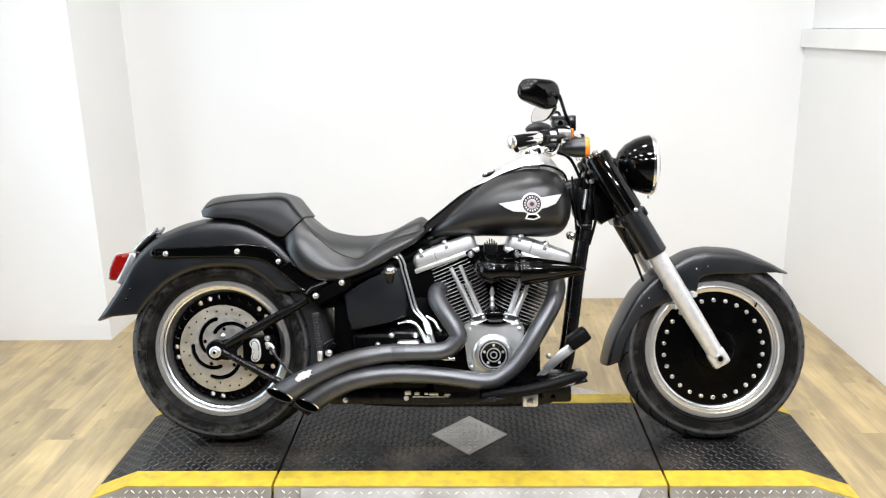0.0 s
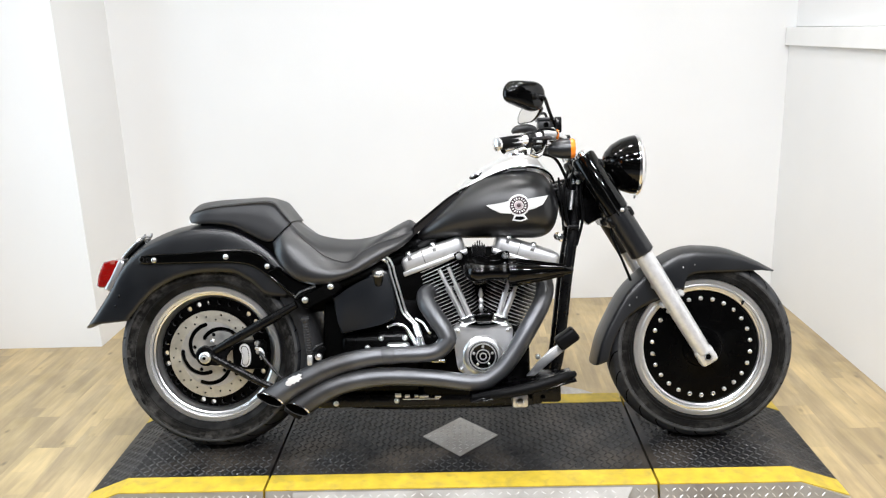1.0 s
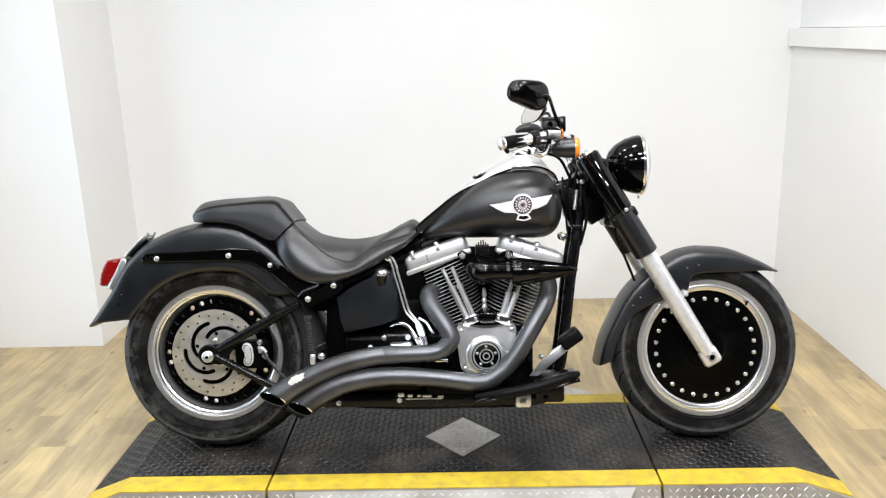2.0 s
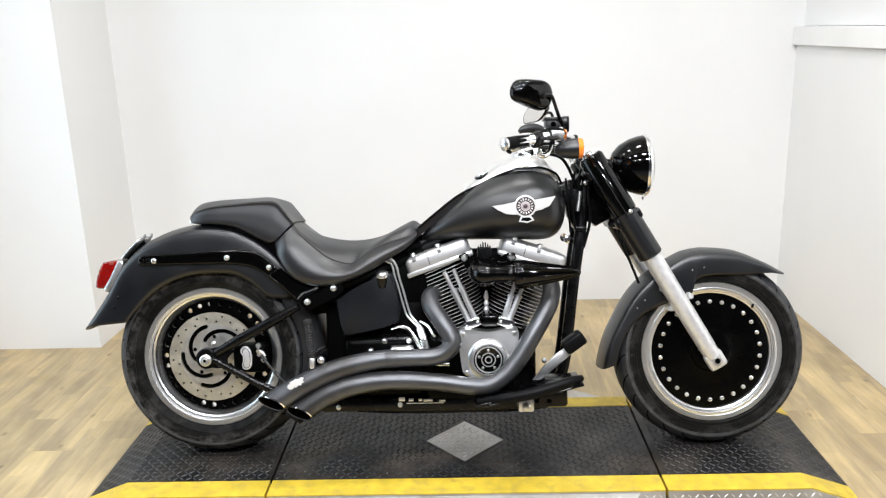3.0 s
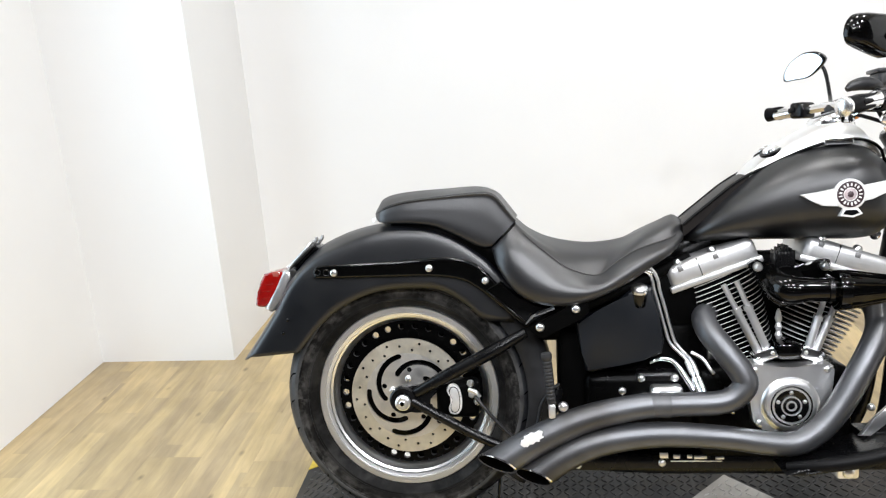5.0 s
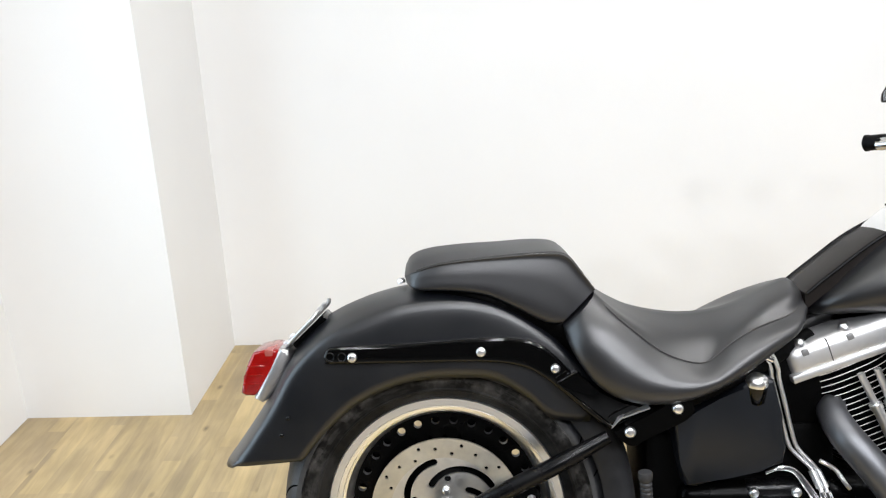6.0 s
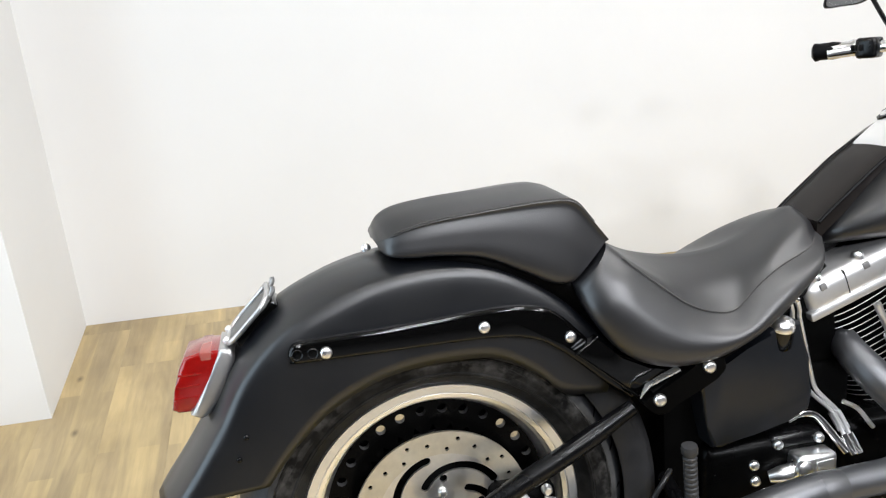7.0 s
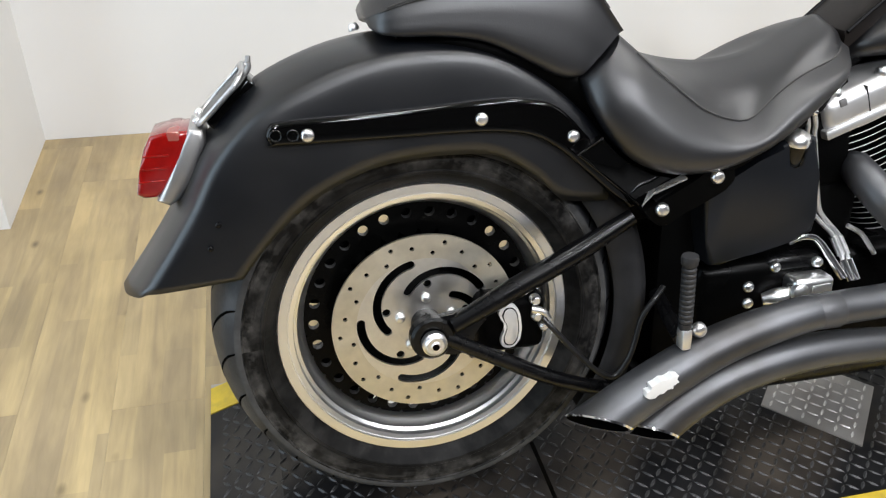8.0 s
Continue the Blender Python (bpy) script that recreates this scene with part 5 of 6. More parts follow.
link("bright_edge", tube([(0.250, -0.148, 0.621), (0.213, -0.150, 0.600), (0.311, -0.151, 0.517), (0.345, -0.152, 0.534)], 0.0026, 0, 10), M_GLOSS, frame_ob)
for sgn in (-1, 1):
    link("down_tube", tube([(1.235, sgn * 0.045, 0.86), (1.213, sgn * 0.055, 0.691), (1.190, sgn * 0.06, 0.545), (1.172, sgn * 0.06, 0.397), (1.150, sgn * 0.065, 0.26), (1.10, sgn * 0.075, 0.17), (1.0, sgn * 0.09, 0.150), (0.60, sgn * 0.10, 0.152), (0.36, sgn * 0.10, 0.170)], 0.0185, 60, 14), M_BLACK, frame_ob)
link("belly_cover", box((0.36, -0.125, 0.145), (1.10, 0.125, 0.19), 0.012), M_BLACK, frame_ob)
for x, z in ((0.42, 0.162), (0.62, 0.168)):
    link("belly_bolt", bolt_bm((x, -0.125, z), r=0.009, h=0.008), M_BOLT, frame_ob)
for k, (x, w, z, h) in enumerate(((0.625, 0.020, 0.186, 0.014), (0.655, 0.016, 0.183, 0.010), (0.685, 0.012, 0.183, 0.008), (0.71, 0.03, 0.181, 0.008), (0.755, 0.02, 0.179, 0.006), (0.70, 0.12, 0.172, 0.003))):
    link("lettering_bar", box((x - w / 2, -0.1268, z - h / 2), (x + w / 2, -0.120, z + h / 2), 0.001), M_SATIN, frame_ob)
link("head_stock", tube([(1.245, 0, 0.90), (1.305, 0, 0.76)], 0.034, 0, 20), M_BLACK, frame_ob)
link("neck_gusset", plate([(1.165, 0.84), (1.23, 0.91), (1.27, 0.90), (1.315, 0.75), (1.27, 0.725), (1.235, 0.76), (1.20, 0.72), (1.18, 0.76)], -0.035, 0.035, 0.008), M_BLACK, frame_ob)
for pts, r in (([(1.20, -0.062, 0.905), (1.185, -0.075, 0.84), (1.192, -0.072, 0.76), (1.205, -0.07, 0.70)], 0.0045), ([(1.225, -0.055, 0.93), (1.208, -0.075, 0.86), (1.222, -0.07, 0.78), (1.230, -0.06, 0.70)], 0.004),
               ([(1.255, -0.05, 0.90), (1.240, -0.07, 0.83), (1.246, -0.07, 0.75), (1.225, -0.06, 0.66)], 0.005), ([(1.17, -0.06, 0.885), (1.176, -0.07, 0.80), (1.183, -0.06, 0.71)], 0.0035)):
    link("cable", tube(pts, r, 20, 8), M_RUBBER, frame_ob)
link("cable_sleeve", tube([(1.214, -0.078, 0.842), (1.205, -0.078, 0.778)], 0.0065, 0, 12), M_SATIN, frame_ob, "bright cable sleeve")
link("neck_bolt", bolt_bm((1.232, -0.072, 0.868), r=0.008, h=0.008), M_BOLT, frame_ob)
link("neck_clip", box((1.196, -0.085, 0.715), (1.232, -0.068, 0.728), 0.003), M_BLACK, frame_ob)
link("backbone", tube([(1.23, 0, 0.86), (1.0, 0, 0.80), (0.75, 0, 0.70), (0.5, 0, 0.60)], 0.03, 20, 12), M_BLACK, frame_ob)

# added black filler blocks, closing gaps that let the bright room show through
link("under_seat_box", box((0.30, -0.085, 0.46), (0.72, 0.085, 0.655), 0.02), M_WRINKLE, frame_ob)
link("centre_block", box((0.38, -0.095, 0.15), (0.74, 0.095, 0.50), 0.02), M_WRINKLE, frame_ob)
link("valley_cover", box((0.78, -0.035, 0.38), (1.03, 0.035, 0.66), 0.02), M_WRINKLE, engine)
swing = link("swingarm", tube([(0.032, -0.138, 0.350), (0.12, -0.142, 0.398), (0.208, -0.146, 0.444), (0.305, -0.145, 0.497)], [0.013, 0.0165, 0.0165, 0.0165, 0.012], 16, 14), M_BLACK, bike, "black triangulated swingarm")
link("lower_tube", tube([(0.020, -0.135, 0.330), (0.10, -0.136, 0.284), (0.20, -0.136, 0.230), (0.30, -0.130, 0.195), (0.40, -0.11, 0.19)], 0.0125, 20, 14), M_BLACK, swing)
link("upper_tube", mirrored(tube([(0.032, -0.138, 0.350), (0.12, -0.142, 0.398), (0.208, -0.146, 0.444), (0.305, -0.145, 0.497)], 0.0165, 16, 14)), M_BLACK, swing)
link("lower_tube", mirrored(tube([(0.020, -0.135, 0.330), (0.10, -0.136, 0.284), (0.20, -0.136, 0.230), (0.36, -0.12, 0.165)], 0.0125, 16, 14)), M_BLACK, swing)
link("axle_plate", plate([(-0.030, 0.342), (-0.020, 0.360), (0.020, 0.366), (0.075, 0.376), (0.085, 0.352), (0.060, 0.330), (0.070, 0.300), (0.030, 0.300), (-0.012, 0.304), (-0.030, 0.320)], -0.138, -0.124, 0.004), M_BLACK, swing)
link("axle_collar", turned([(0.034, 0), (0.034, 0.016), (0.030, 0.020), (0.020, 0.020)], (0.0, -0.124, 0.333), (0, -1, 0), 28), M_BLACK, swing)
link("axle_nut", turned([(0, 0.018), (0.006, 0.018), (0.008, 0.016), (0.013, 0.016), (0.015, 0.012), (0.019, 0.010), (0.019, 0.0)], (0.0, -0.143, 0.329), (0, -1, 0), 24), M_SATIN, swing, "bright axle nut")
# flat black disc on the nut, painted for the shade in its bore
link("axle_bore", turned([(0, 0.0183), (0.0055, 0.0183)], (0.0, -0.143, 0.329), (0, -1, 0), 12), M_DARK, swing)
link("axle", tube([(0, -0.14, 0.327), (0, 0.14, 0.327)], 0.013, 0, 16), M_CHROME, swing)

caliper = link("rear_caliper", box((0.078, -0.118, 0.278), (0.185, -0.055, 0.372), 0.016, seg=3), M_WRINKLE, bike, "black rear brake caliper")
KIDNEY = [(0.106, 0.352), (0.112, 0.364), (0.126, 0.366), (0.137, 0.357), (0.142, 0.338), (0.143, 0.318), (0.139, 0.300), (0.128, 0.291), (0.114, 0.294), (0.110, 0.307), (0.117, 0.328), (0.110, 0.342)]
link("caliper_window", plate(KIDNEY, -0.1255, -0.112, 0.002, curve=40), M_FIN, caliper, "bright machined caliper face")
link("caliper_slot", plate([(0.126 + (x - 0.126) * 0.74, 0.329 + (z - 0.329) * 0.86) for x, z in KIDNEY], -0.1262, -0.118, 0.0, curve=40), M_DARK, caliper)
link("caliper_face", plate([(0.126 + (x - 0.126) * 0.64, 0.329 + (z - 0.329) * 0.81) for x, z in KIDNEY], -0.1268, -0.118, 0.0004, curve=40), M_FORK, caliper)
link("banjo_fitting", tube([(0.160, -0.122, 0.352), (0.176, -0.126, 0.348), (0.186, -0.126, 0.334)], 0.006, 10, 10), M_BOLT, caliper)
for x, z in ((0.045, 0.345), (0.168, 0.340), (0.180, 0.322), (0.165, 0.368)):
    link("caliper_bolt", bolt_bm((x, -0.118, z), r=0.009, h=0.012), M_BOLT, caliper)
link("brake_hose", tube([(0.176, -0.130, 0.338), (0.191, -0.14, 0.321), (0.228, -0.143, 0.277), (0.267, -0.145, 0.238), (0.295, -0.145, 0.226), (0.317, -0.143, 0.252), (0.328, -0.14, 0.280), (0.338, -0.138, 0.321), (0.360, -0.135, 0.352), (0.380, -0.12, 0.362)], 0.0046, 44, 10), mat("satin_hose_rubber", (0.010, 0.010, 0.0105), 0.32, spec=0.5), caliper)

rows = []
for k in range(22):
    a = radians(-38 + 76 * k / 21)
    rows.append([RW + Vector((r * math.cos(a), y, r * math.sin(a))) for r, y in ((0.302, -0.104), (0.306, -0.109), (0.330, -0.110), (0.346, -0.106), (0.362, -0.094), (0.368, -0.05), (0.368, 0.05), (0.362, 0.094), (0.346, 0.106), (0.330, 0.110), (0.306, 0.109), (0.302, 0.104), (0.340, 0.090), (0.344, 0.0), (0.340, -0.090))])
bm = bmesh.new()
skin(bm, rows)
link("inner_guard", bm, mat("moulded_black_plastic", (0.019, 0.019, 0.020), 0.48, spec=0.20, rvar=0.06, var=0.3, var_scale=18, bump=0.05, bump_scale=300), bike, "curved black plastic inner guard behind the rear tyre", smooth=50)
bm = plate([(0.421, 0.520), (0.470, 0.533), (0.512, 0.556), (0.545, 0.586), (0.575, 0.604), (0.604, 0.594), (0.618, 0.530), (0.628, 0.470), (0.622, 0.438), (0.580, 0.424), (0.520, 0.411), (0.462, 0.396), (0.446, 0.398), (0.436, 0.440)], -0.142, 0.13, 0.008, seg=3)
oil_tank = link("oil_tank", bm, mat("satin_black_tank", (0.0050, 0.0062, 0.0085), 0.36, spec=0.45, rvar=0.05, var=0.15, var_scale=14), bike, "satin black horseshoe oil tank", smooth=30)
link("filler_boss", tube([(0.574, -0.116, 0.545), (0.574, -0.126, 0.558), (0.574, -0.132, 0.588)], [0.016, 0.0205, 0.0205], 0, 24), M_GLOSS, oil_tank)
link("filler_plug", turned([(0, 0.013), (0.010, 0.012), (0.018, 0.007), (0.021, 0.0), (0.021, -0.006)], (0.574, -0.133, 0.592), (0, -0.30, 1), 24), M_BOLT, oil_tank, "chrome filler plug")
for k in (0, 1):
    dx = 0.013 * k
    pts = [(0.586 + dx, -0.112, 0.642), (0.598 + dx, -0.112, 0.630), (0.608 + dx, -0.110, 0.605), (0.610 + dx, -0.108, 0.590), (0.622 + dx, -0.106, 0.545), (0.636 + dx, -0.104, 0.490),
           (0.644 + dx, -0.104, 0.462), (0.654 + dx, -0.106, 0.446), (0.680 + dx * 0.8, -0.114, 0.420), (0.688 + dx * 0.8, -0.120, 0.404), (0.706 + dx * 0.8, -0.146, 0.346)]
    link("oil_line", tube(pts, 0.0040, 44, 10), M_SATIN, oil_tank, "bright metal oil line")
    link("line_sleeve", tube([(0.683 + dx * 0.8, -0.116, 0.414), (0.694 + dx * 0.8, -0.128, 0.385)], 0.0068, 0, 12), M_SATIN, oil_tank)
    link("line_sleeve", tube([(0.696 + dx * 0.8, -0.131, 0.378), (0.706 + dx * 0.8, -0.146, 0.346)], 0.0072, 0, 12), M_CHROME, oil_tank)
link("oil_line", tube([(0.690, -0.135, 0.440), (0.715, -0.14, 0.425), (0.730, -0.15, 0.402), (0.738, -0.15, 0.392)], 0.004, 16, 8), M_SATIN, oil_tank)
link("oil_line", tube([(0.596, -0.122, 0.413), (0.620, -0.120, 0.421), (0.645, -0.118, 0.417), (0.660, -0.120, 0.404), (0.676, -0.128, 0.380), (0.694, -0.142, 0.350)], [0.0035, 0.005, 0.006, 0.0068, 0.0075, 0.0078], 24, 10), M_CHROME, oil_tank)
link("line_union", tube([(0.578, -0.128, 0.640), (0.604, -0.128, 0.628)], 0.006, 0, 10), M_CHROME, oil_tank)
link("starter", box((0.560, -0.124, 0.340), (0.668, -0.08, 0.392), 0.014, seg=3), M_BLACK, engine)
for x, z in ((0.575, 0.376), (0.653, 0.376), (0.530, 0.346), (0.533, 0.316)):
    link("case_bolt", bolt_bm((x, -0.122, z), r=0.0095, h=0.010), M_BOLT, engine)
starter_cover = link("starter_cover", box((0.594, -0.158, 0.322), (0.668, -0.11, 0.362), 0.009, seg=3), M_BOLT, bike, "chrome starter cover")
link("cover_boss", turned([(0, 0.010), (0.010, 0.010), (0.014, 0.007), (0.0155, 0.0)], (0.604, -0.154, 0.342), (0, -1, 0), 20), M_COVER, starter_cover)
link("cover_foot", tube([(0.556, -0.130, 0.322), (0.576, -0.138, 0.328), (0.600, -0.142, 0.334)], [0.010, 0.015, 0.013], 8, 14), M_BOLT, starter_cover)
link("cover_recess", plate([(0.626, 0.350), (0.658, 0.352), (0.658, 0.336), (0.626, 0.334)], -0.1595, -0.150, 0.001), M_SATIN, starter_cover)
link("drain_fitting", tube([(0.735, -0.13, 0.300), (0.785, -0.15, 0.302)], [0.006, 0.009, 0.006, 0.009], 10, 10), M_CHROME, engine)
peg = link("rear_peg", turned([(0.008, 0), (0.0100, 0.004), (0.0100, 0.012)] + [(r, 0.012 + 0.0085 * k + d) for k in range(11) for r, d in ((0.0088, 0.0), (0.0106, 0.002), (0.0106, 0.006), (0.0088, 0.0080))] + [(0.0120, 0.110), (0.0128, 0.118), (0.0115, 0.123), (0, 0.124)],
                             (0.360, -0.230, 0.345), (-0.08, -0.08, 1), 20), mat("grey_rubber", (0.022, 0.022, 0.023), 0.5, spec=0.3, bump=0.1, bump_scale=300), bike, "folded ribbed rubber passenger peg")
link("peg_clevis", box((0.352, -0.241, 0.314), (0.368, -0.219, 0.348), 0.004), M_SATIN, peg, "silver clevis")
link("peg_bolt", bolt_bm((0.386, -0.222, 0.338), r=0.012, h=0.012), M_BOLT, peg)
link("peg_arm", tube([(0.36, -0.224, 0.325), (0.37, -0.17, 0.33), (0.38, -0.10, 0.34)], 0.012, 8, 10), M_BLACK, peg)

# foot controls
board = link("floorboard", tube([(0.870, -0.255, 0.206), (0.95, -0.285, 0.222), (1.05, -0.29, 0.242), (1.15, -0.275, 0.268), (1.186, -0.245, 0.272)], [0.010, 0.016, 0.018, 0.016, 0.010], 24, 12), M_RUBBER, bike, "black rubber-topped rider footboard")
link("board_plate", plate([(0.86, 0.198), (0.90, 0.212), (1.05, 0.236), (1.185, 0.266), (1.190, 0.256), (1.05, 0.220), (0.90, 0.196)], -0.285, -0.12, 0.003), M_BLACK, board)
link("board_edge", tube([(0.900, -0.288, 0.203), (1.00, -0.289, 0.220), (1.10, -0.288, 0.238), (1.150, -0.286, 0.252)], 0.0030, 16, 8), M_BLACK, board)
link("board_bracket", box((0.995, -0.20, 0.155), (1.045, -0.10, 0.205), 0.008), M_SATIN, board)
link("bracket_bolt", bolt_bm((1.020, -0.20, 0.172), r=0.014, h=0.01), M_SATIN, board)
link("mount_block", box((1.06, -0.16, 0.16), (1.155, -0.09, 0.255), 0.010), M_BLACK, board)
for x, z in ((1.095, 0.176), (1.118, 0.202), (1.082, 0.312)):
    link("bolt", bolt_bm((x, -0.162, z), r=0.009, h=0.008), M_BLACK if z < 0.3 else M_BOLT, board)
pedal = link("brake_pedal", plate([(1.040, 0.258), (1.066, 0.258), (1.176, 0.350), (1.150, 0.362), (1.115, 0.340), (1.075, 0.300)], -0.205, -0.193, 0.003), M_SATIN, bike, "bright brake pedal arm with black rubber pad")
m = Matrix.Translation((1.170, -0.200, 0.376)) @ Matrix.Rotation(radians(-35), 4, "Y")
link("pedal_pad", box((-0.036, -0.032, -0.022), (0.036, 0.028, 0.022), 0.010, m, seg=3), M_RUBBER, pedal, "black rubber pad")

# ---- front end ----
FA = Vector((1.243, 0, 0.945))
FD = (Vector((1.630, 0, 0.296)) - FA).normalized()
for sgn in (-1, 1):
    y = sgn * 0.115
    bm = tube([FA + FD * 0.352 + Y * y, FA + FD * 0.42 + Y * y, FA + FD * 0.60 + Y * y, FA + FD * 0.70 + Y * y, FA + FD * 0.745 + Y * y], [0.0295, 0.0300, 0.0285, 0.0275, 0.026], 0, 28)
    leg = link("fork_leg", bm, M_FORK, bike, "brushed aluminium lower fork leg")
    end = FA + FD * 0.757
    link("axle_clamp", box((-0.030, -0.018, -0.030), (0.030, 0.018, 0.030), 0.012, Matrix.Translation(end + Y * y) @ Matrix.Rotation(radians(-31), 4, "Y"), seg=3), M_FORK, leg)
    link("axle_end", turned([(0, 0.004), (0.008, 0.004), (0.009, 0.012), (0.013, 0.012), (0.014, 0)], end + Y * (y + sgn * 0.016), (0, sgn, 0), 20), M_CHROME if sgn > 0 else M_SATIN, leg)
    # flat black disc that paints the shade inside the axle end
    link("axle_socket", turned([(0, 0.0125), (0.0085, 0.0125)], end + Y * (y + sgn * 0.016), (0, sgn, 0), 16), M_DARK, leg)
    for p in (0.40, 0.455):
        link("fender_tab", box((-0.012, -0.012, -0.010), (0.012, 0.02, 0.010), 0.004, Matrix.Translation(FA + FD * (p + 0.09) + Y * (y + 0.02 * -sgn) + Vector((0.02 if p > 0.42 else -0.02, 0, 0)))), M_FORK, leg)
    sleeve = link("fork_cover", tube([FA + FD * 0.20 + Y * y, FA + FD * 0.362 + Y * y, FA + FD * 0.366 + Y * y], [0.0395, 0.0395, 0.035], 0, 32), M_DENIM, bike, "matte black fork sleeve")
    bm = tube([FA + FD * -0.008 + Y * y, FA + FD * 0.0 + Y * y, FA + FD * 0.20 + Y * y, FA + FD * 0.205 + Y * y], [0.034, 0.0405, 0.0425, 0.038], 0, 32)
    link("upper_cover", bm, M_GLOSS, sleeve, "gloss black upper fork cover")
    side = Vector((FD.z, 0, -FD.x))
    for off in (-0.016, 0.004):
        link("cover_rib", tube([FA + FD * 0.03 + Y * (y + sgn * 0.039) + side * off, FA + FD * 0.215 + Y * (y + sgn * 0.0405) + side * off], 0.003, 0, 8), M_GLOSS, sleeve)
    link("cover_bolt", bolt_bm(FA + FD * 0.205 + Y * (y + sgn * 0.040) + side * -0.012, (0, sgn, 0), 0.007, 0.006), M_BOLT, sleeve)
    link("fork_cap", turned([(0, 0.014), (0.012, 0.014), (0.016, 0.010), (0.022, 0.008), (0.023, 0)], FA + FD * -0.008 + Y * y, -FD, 20), M_CHROME, sleeve)
nacelle = link("triple_clamp", box((-0.045, -0.14, -0.018), (0.045, 0.14, 0.018), 0.01, Matrix.Translation(FA + FD * 0.045) @ Matrix.Rotation(radians(-31), 4, "Y"), seg=3), M_BLACK, bike, "black fork clamp behind the headlamp")
link("lower_clamp", box((-0.045, -0.14, -0.018), (0.045, 0.14, 0.018), 0.01, Matrix.Translation(FA + FD * 0.225) @ Matrix.Rotation(radians(-31), 4, "Y"), seg=3), M_BLACK, nacelle)
link("cover_panel", plate([(1.262, 0.938), (1.300, 0.905), (1.335, 0.895), (1.405, 0.755), (1.385, 0.735), (1.345, 0.745), (1.31, 0.80)], -0.085, 0.085, 0.01), M_GLOSS, nacelle, "gloss black cover below the headlamp")
link("brake_hose", tube([(1.345, -0.06, 0.745), (1.340, -0.075, 0.690), (1.375, -0.08, 0.60), (1.400, -0.07, 0.54)], 0.0045, 20, 8), M_RUBBER, nacelle)
link("hose_joint", bolt_bm((1.315, -0.06, 0.735), (0, -1, -0.3), 0.012, 0.02), M_BLACK, nacelle)

HL = Vector((1.432, 0.0, 0.922))
headlamp = link("headlamp", lathe([(0, -0.112), (0.020, -0.110), (0.045, -0.100), (0.068, -0.080), (0.086, -0.050), (0.096, -0.020), (0.099, 0.0), (0.096, 0.002)], HL, "X", 56), M_GLOSS, bike, "gloss black bullet headlamp with chrome rim")
link("lamp_rim", lathe([(0.096, -0.004), (0.1015, -0.003), (0.1025, 0.004), (0.098, 0.012), (0.090, 0.016)], HL, "X", 56), M_CHROME, headlamp, "chrome trim ring")
link("lamp_reflector", lathe([(0.090, 0.012), (0.06, -0.02), (0.02, -0.04), (0, -0.042)], HL, "X", 40), M_CHROME, headlamp)
link("lamp_lens", lathe([(0.0905, 0.014), (0.07, 0.024), (0.04, 0.030), (0, 0.032), (0, 0.029), (0.04, 0.027), (0.07, 0.021), (0.0905, 0.011)], HL, "X", 48), M_GLASS, headlamp, "clear domed lens")
link("lamp_mount", tube([(1.335, 0, 0.918), (1.30, 0, 0.905)], 0.03, 0, 16), M_BLACK, headlamp)
link("rim_screw", bolt_bm((1.432, 0, 0.819), (0, 0, -1), 0.005, 0.01, 10), M_BOLT, headlamp)

# handlebar and controls
bar = link("handlebar", tube([(0.985, -0.31, 0.978), (1.075, -0.25, 1.000), (1.130, -0.19, 1.010), (1.185, -0.09, 1.010), (1.190, 0, 1.008), (1.190, 0.09, 1.010), (1.140, 0.22, 1.018), (1.090, 0.31, 1.014), (1.03, 0.38, 1.006)], 0.0125, 60, 14), M_CHROME, bike, "chrome handlebar with black grips")
link("riser", tube([(1.215, -0.05, 0.945), (1.190, -0.045, 1.012)], 0.018, 0, 16), M_CHROME, bar)
link("riser", tube([(1.215, 0.05, 0.945), (1.190, 0.045, 1.012)], 0.018, 0, 16), M_CHROME, bar)
link("clamp", box((1.170, -0.07, 0.998), (1.212, 0.07, 1.024), 0.008), M_BLACK, bar)


def grip(a, b, cap, reach):
    """A bright grip: rubber sleeve on its outer half, that runs out in pointed tongues."""
    a, b = Vector(a), Vector(b)
    d = (b - a).normalized()
    side = d.cross(Z).normalized()
    up = side.cross(d)
    g = link("grip", tube([a.lerp(b, k / 12) for k in range(13)], [0.0160, 0.0165, 0.0160, 0.0160, 0.0160, 0.0160, 0.0160, 0.0160, 0.0160, 0.0160, 0.0160, 0.0185, 0.0185], 0, 24), M_CHROME, bike, "chrome grip with black rubber sleeve")
    link("rubber_sleeve", tube([a.lerp(b, 0.02 + 0.05 * k) for k in range(9)], [0.0182, 0.0188, 0.0184, 0.0188, 0.0184, 0.0188, 0.0184, 0.0184, 0.0175], 0, 24), M_RUBBER, g)
    for k in range(7):
        t = 2 * math.pi * (k + 0.2) / 7
        o = (side * math.cos(t) + up * math.sin(t)) * 0.0125
        far = reach - 0.20 + 0.20 * ((k * 3) % 4) / 3
        link("rubber_tongue", tube([a.lerp(b, 0.36 + (far - 0.36) * j / 5) + o for j in range(6)], [0.0072, 0.0075, 0.0070, 0.0062, 0.0050, 0.002], 0, 8), M_RUBBER, g)
    link("grip_cap", turned([(0, 0.006), (0.014, 0.005), (0.0200, 0.001), (0.0200, -0.006)], a, a - b, 24), cap, g)
    return g


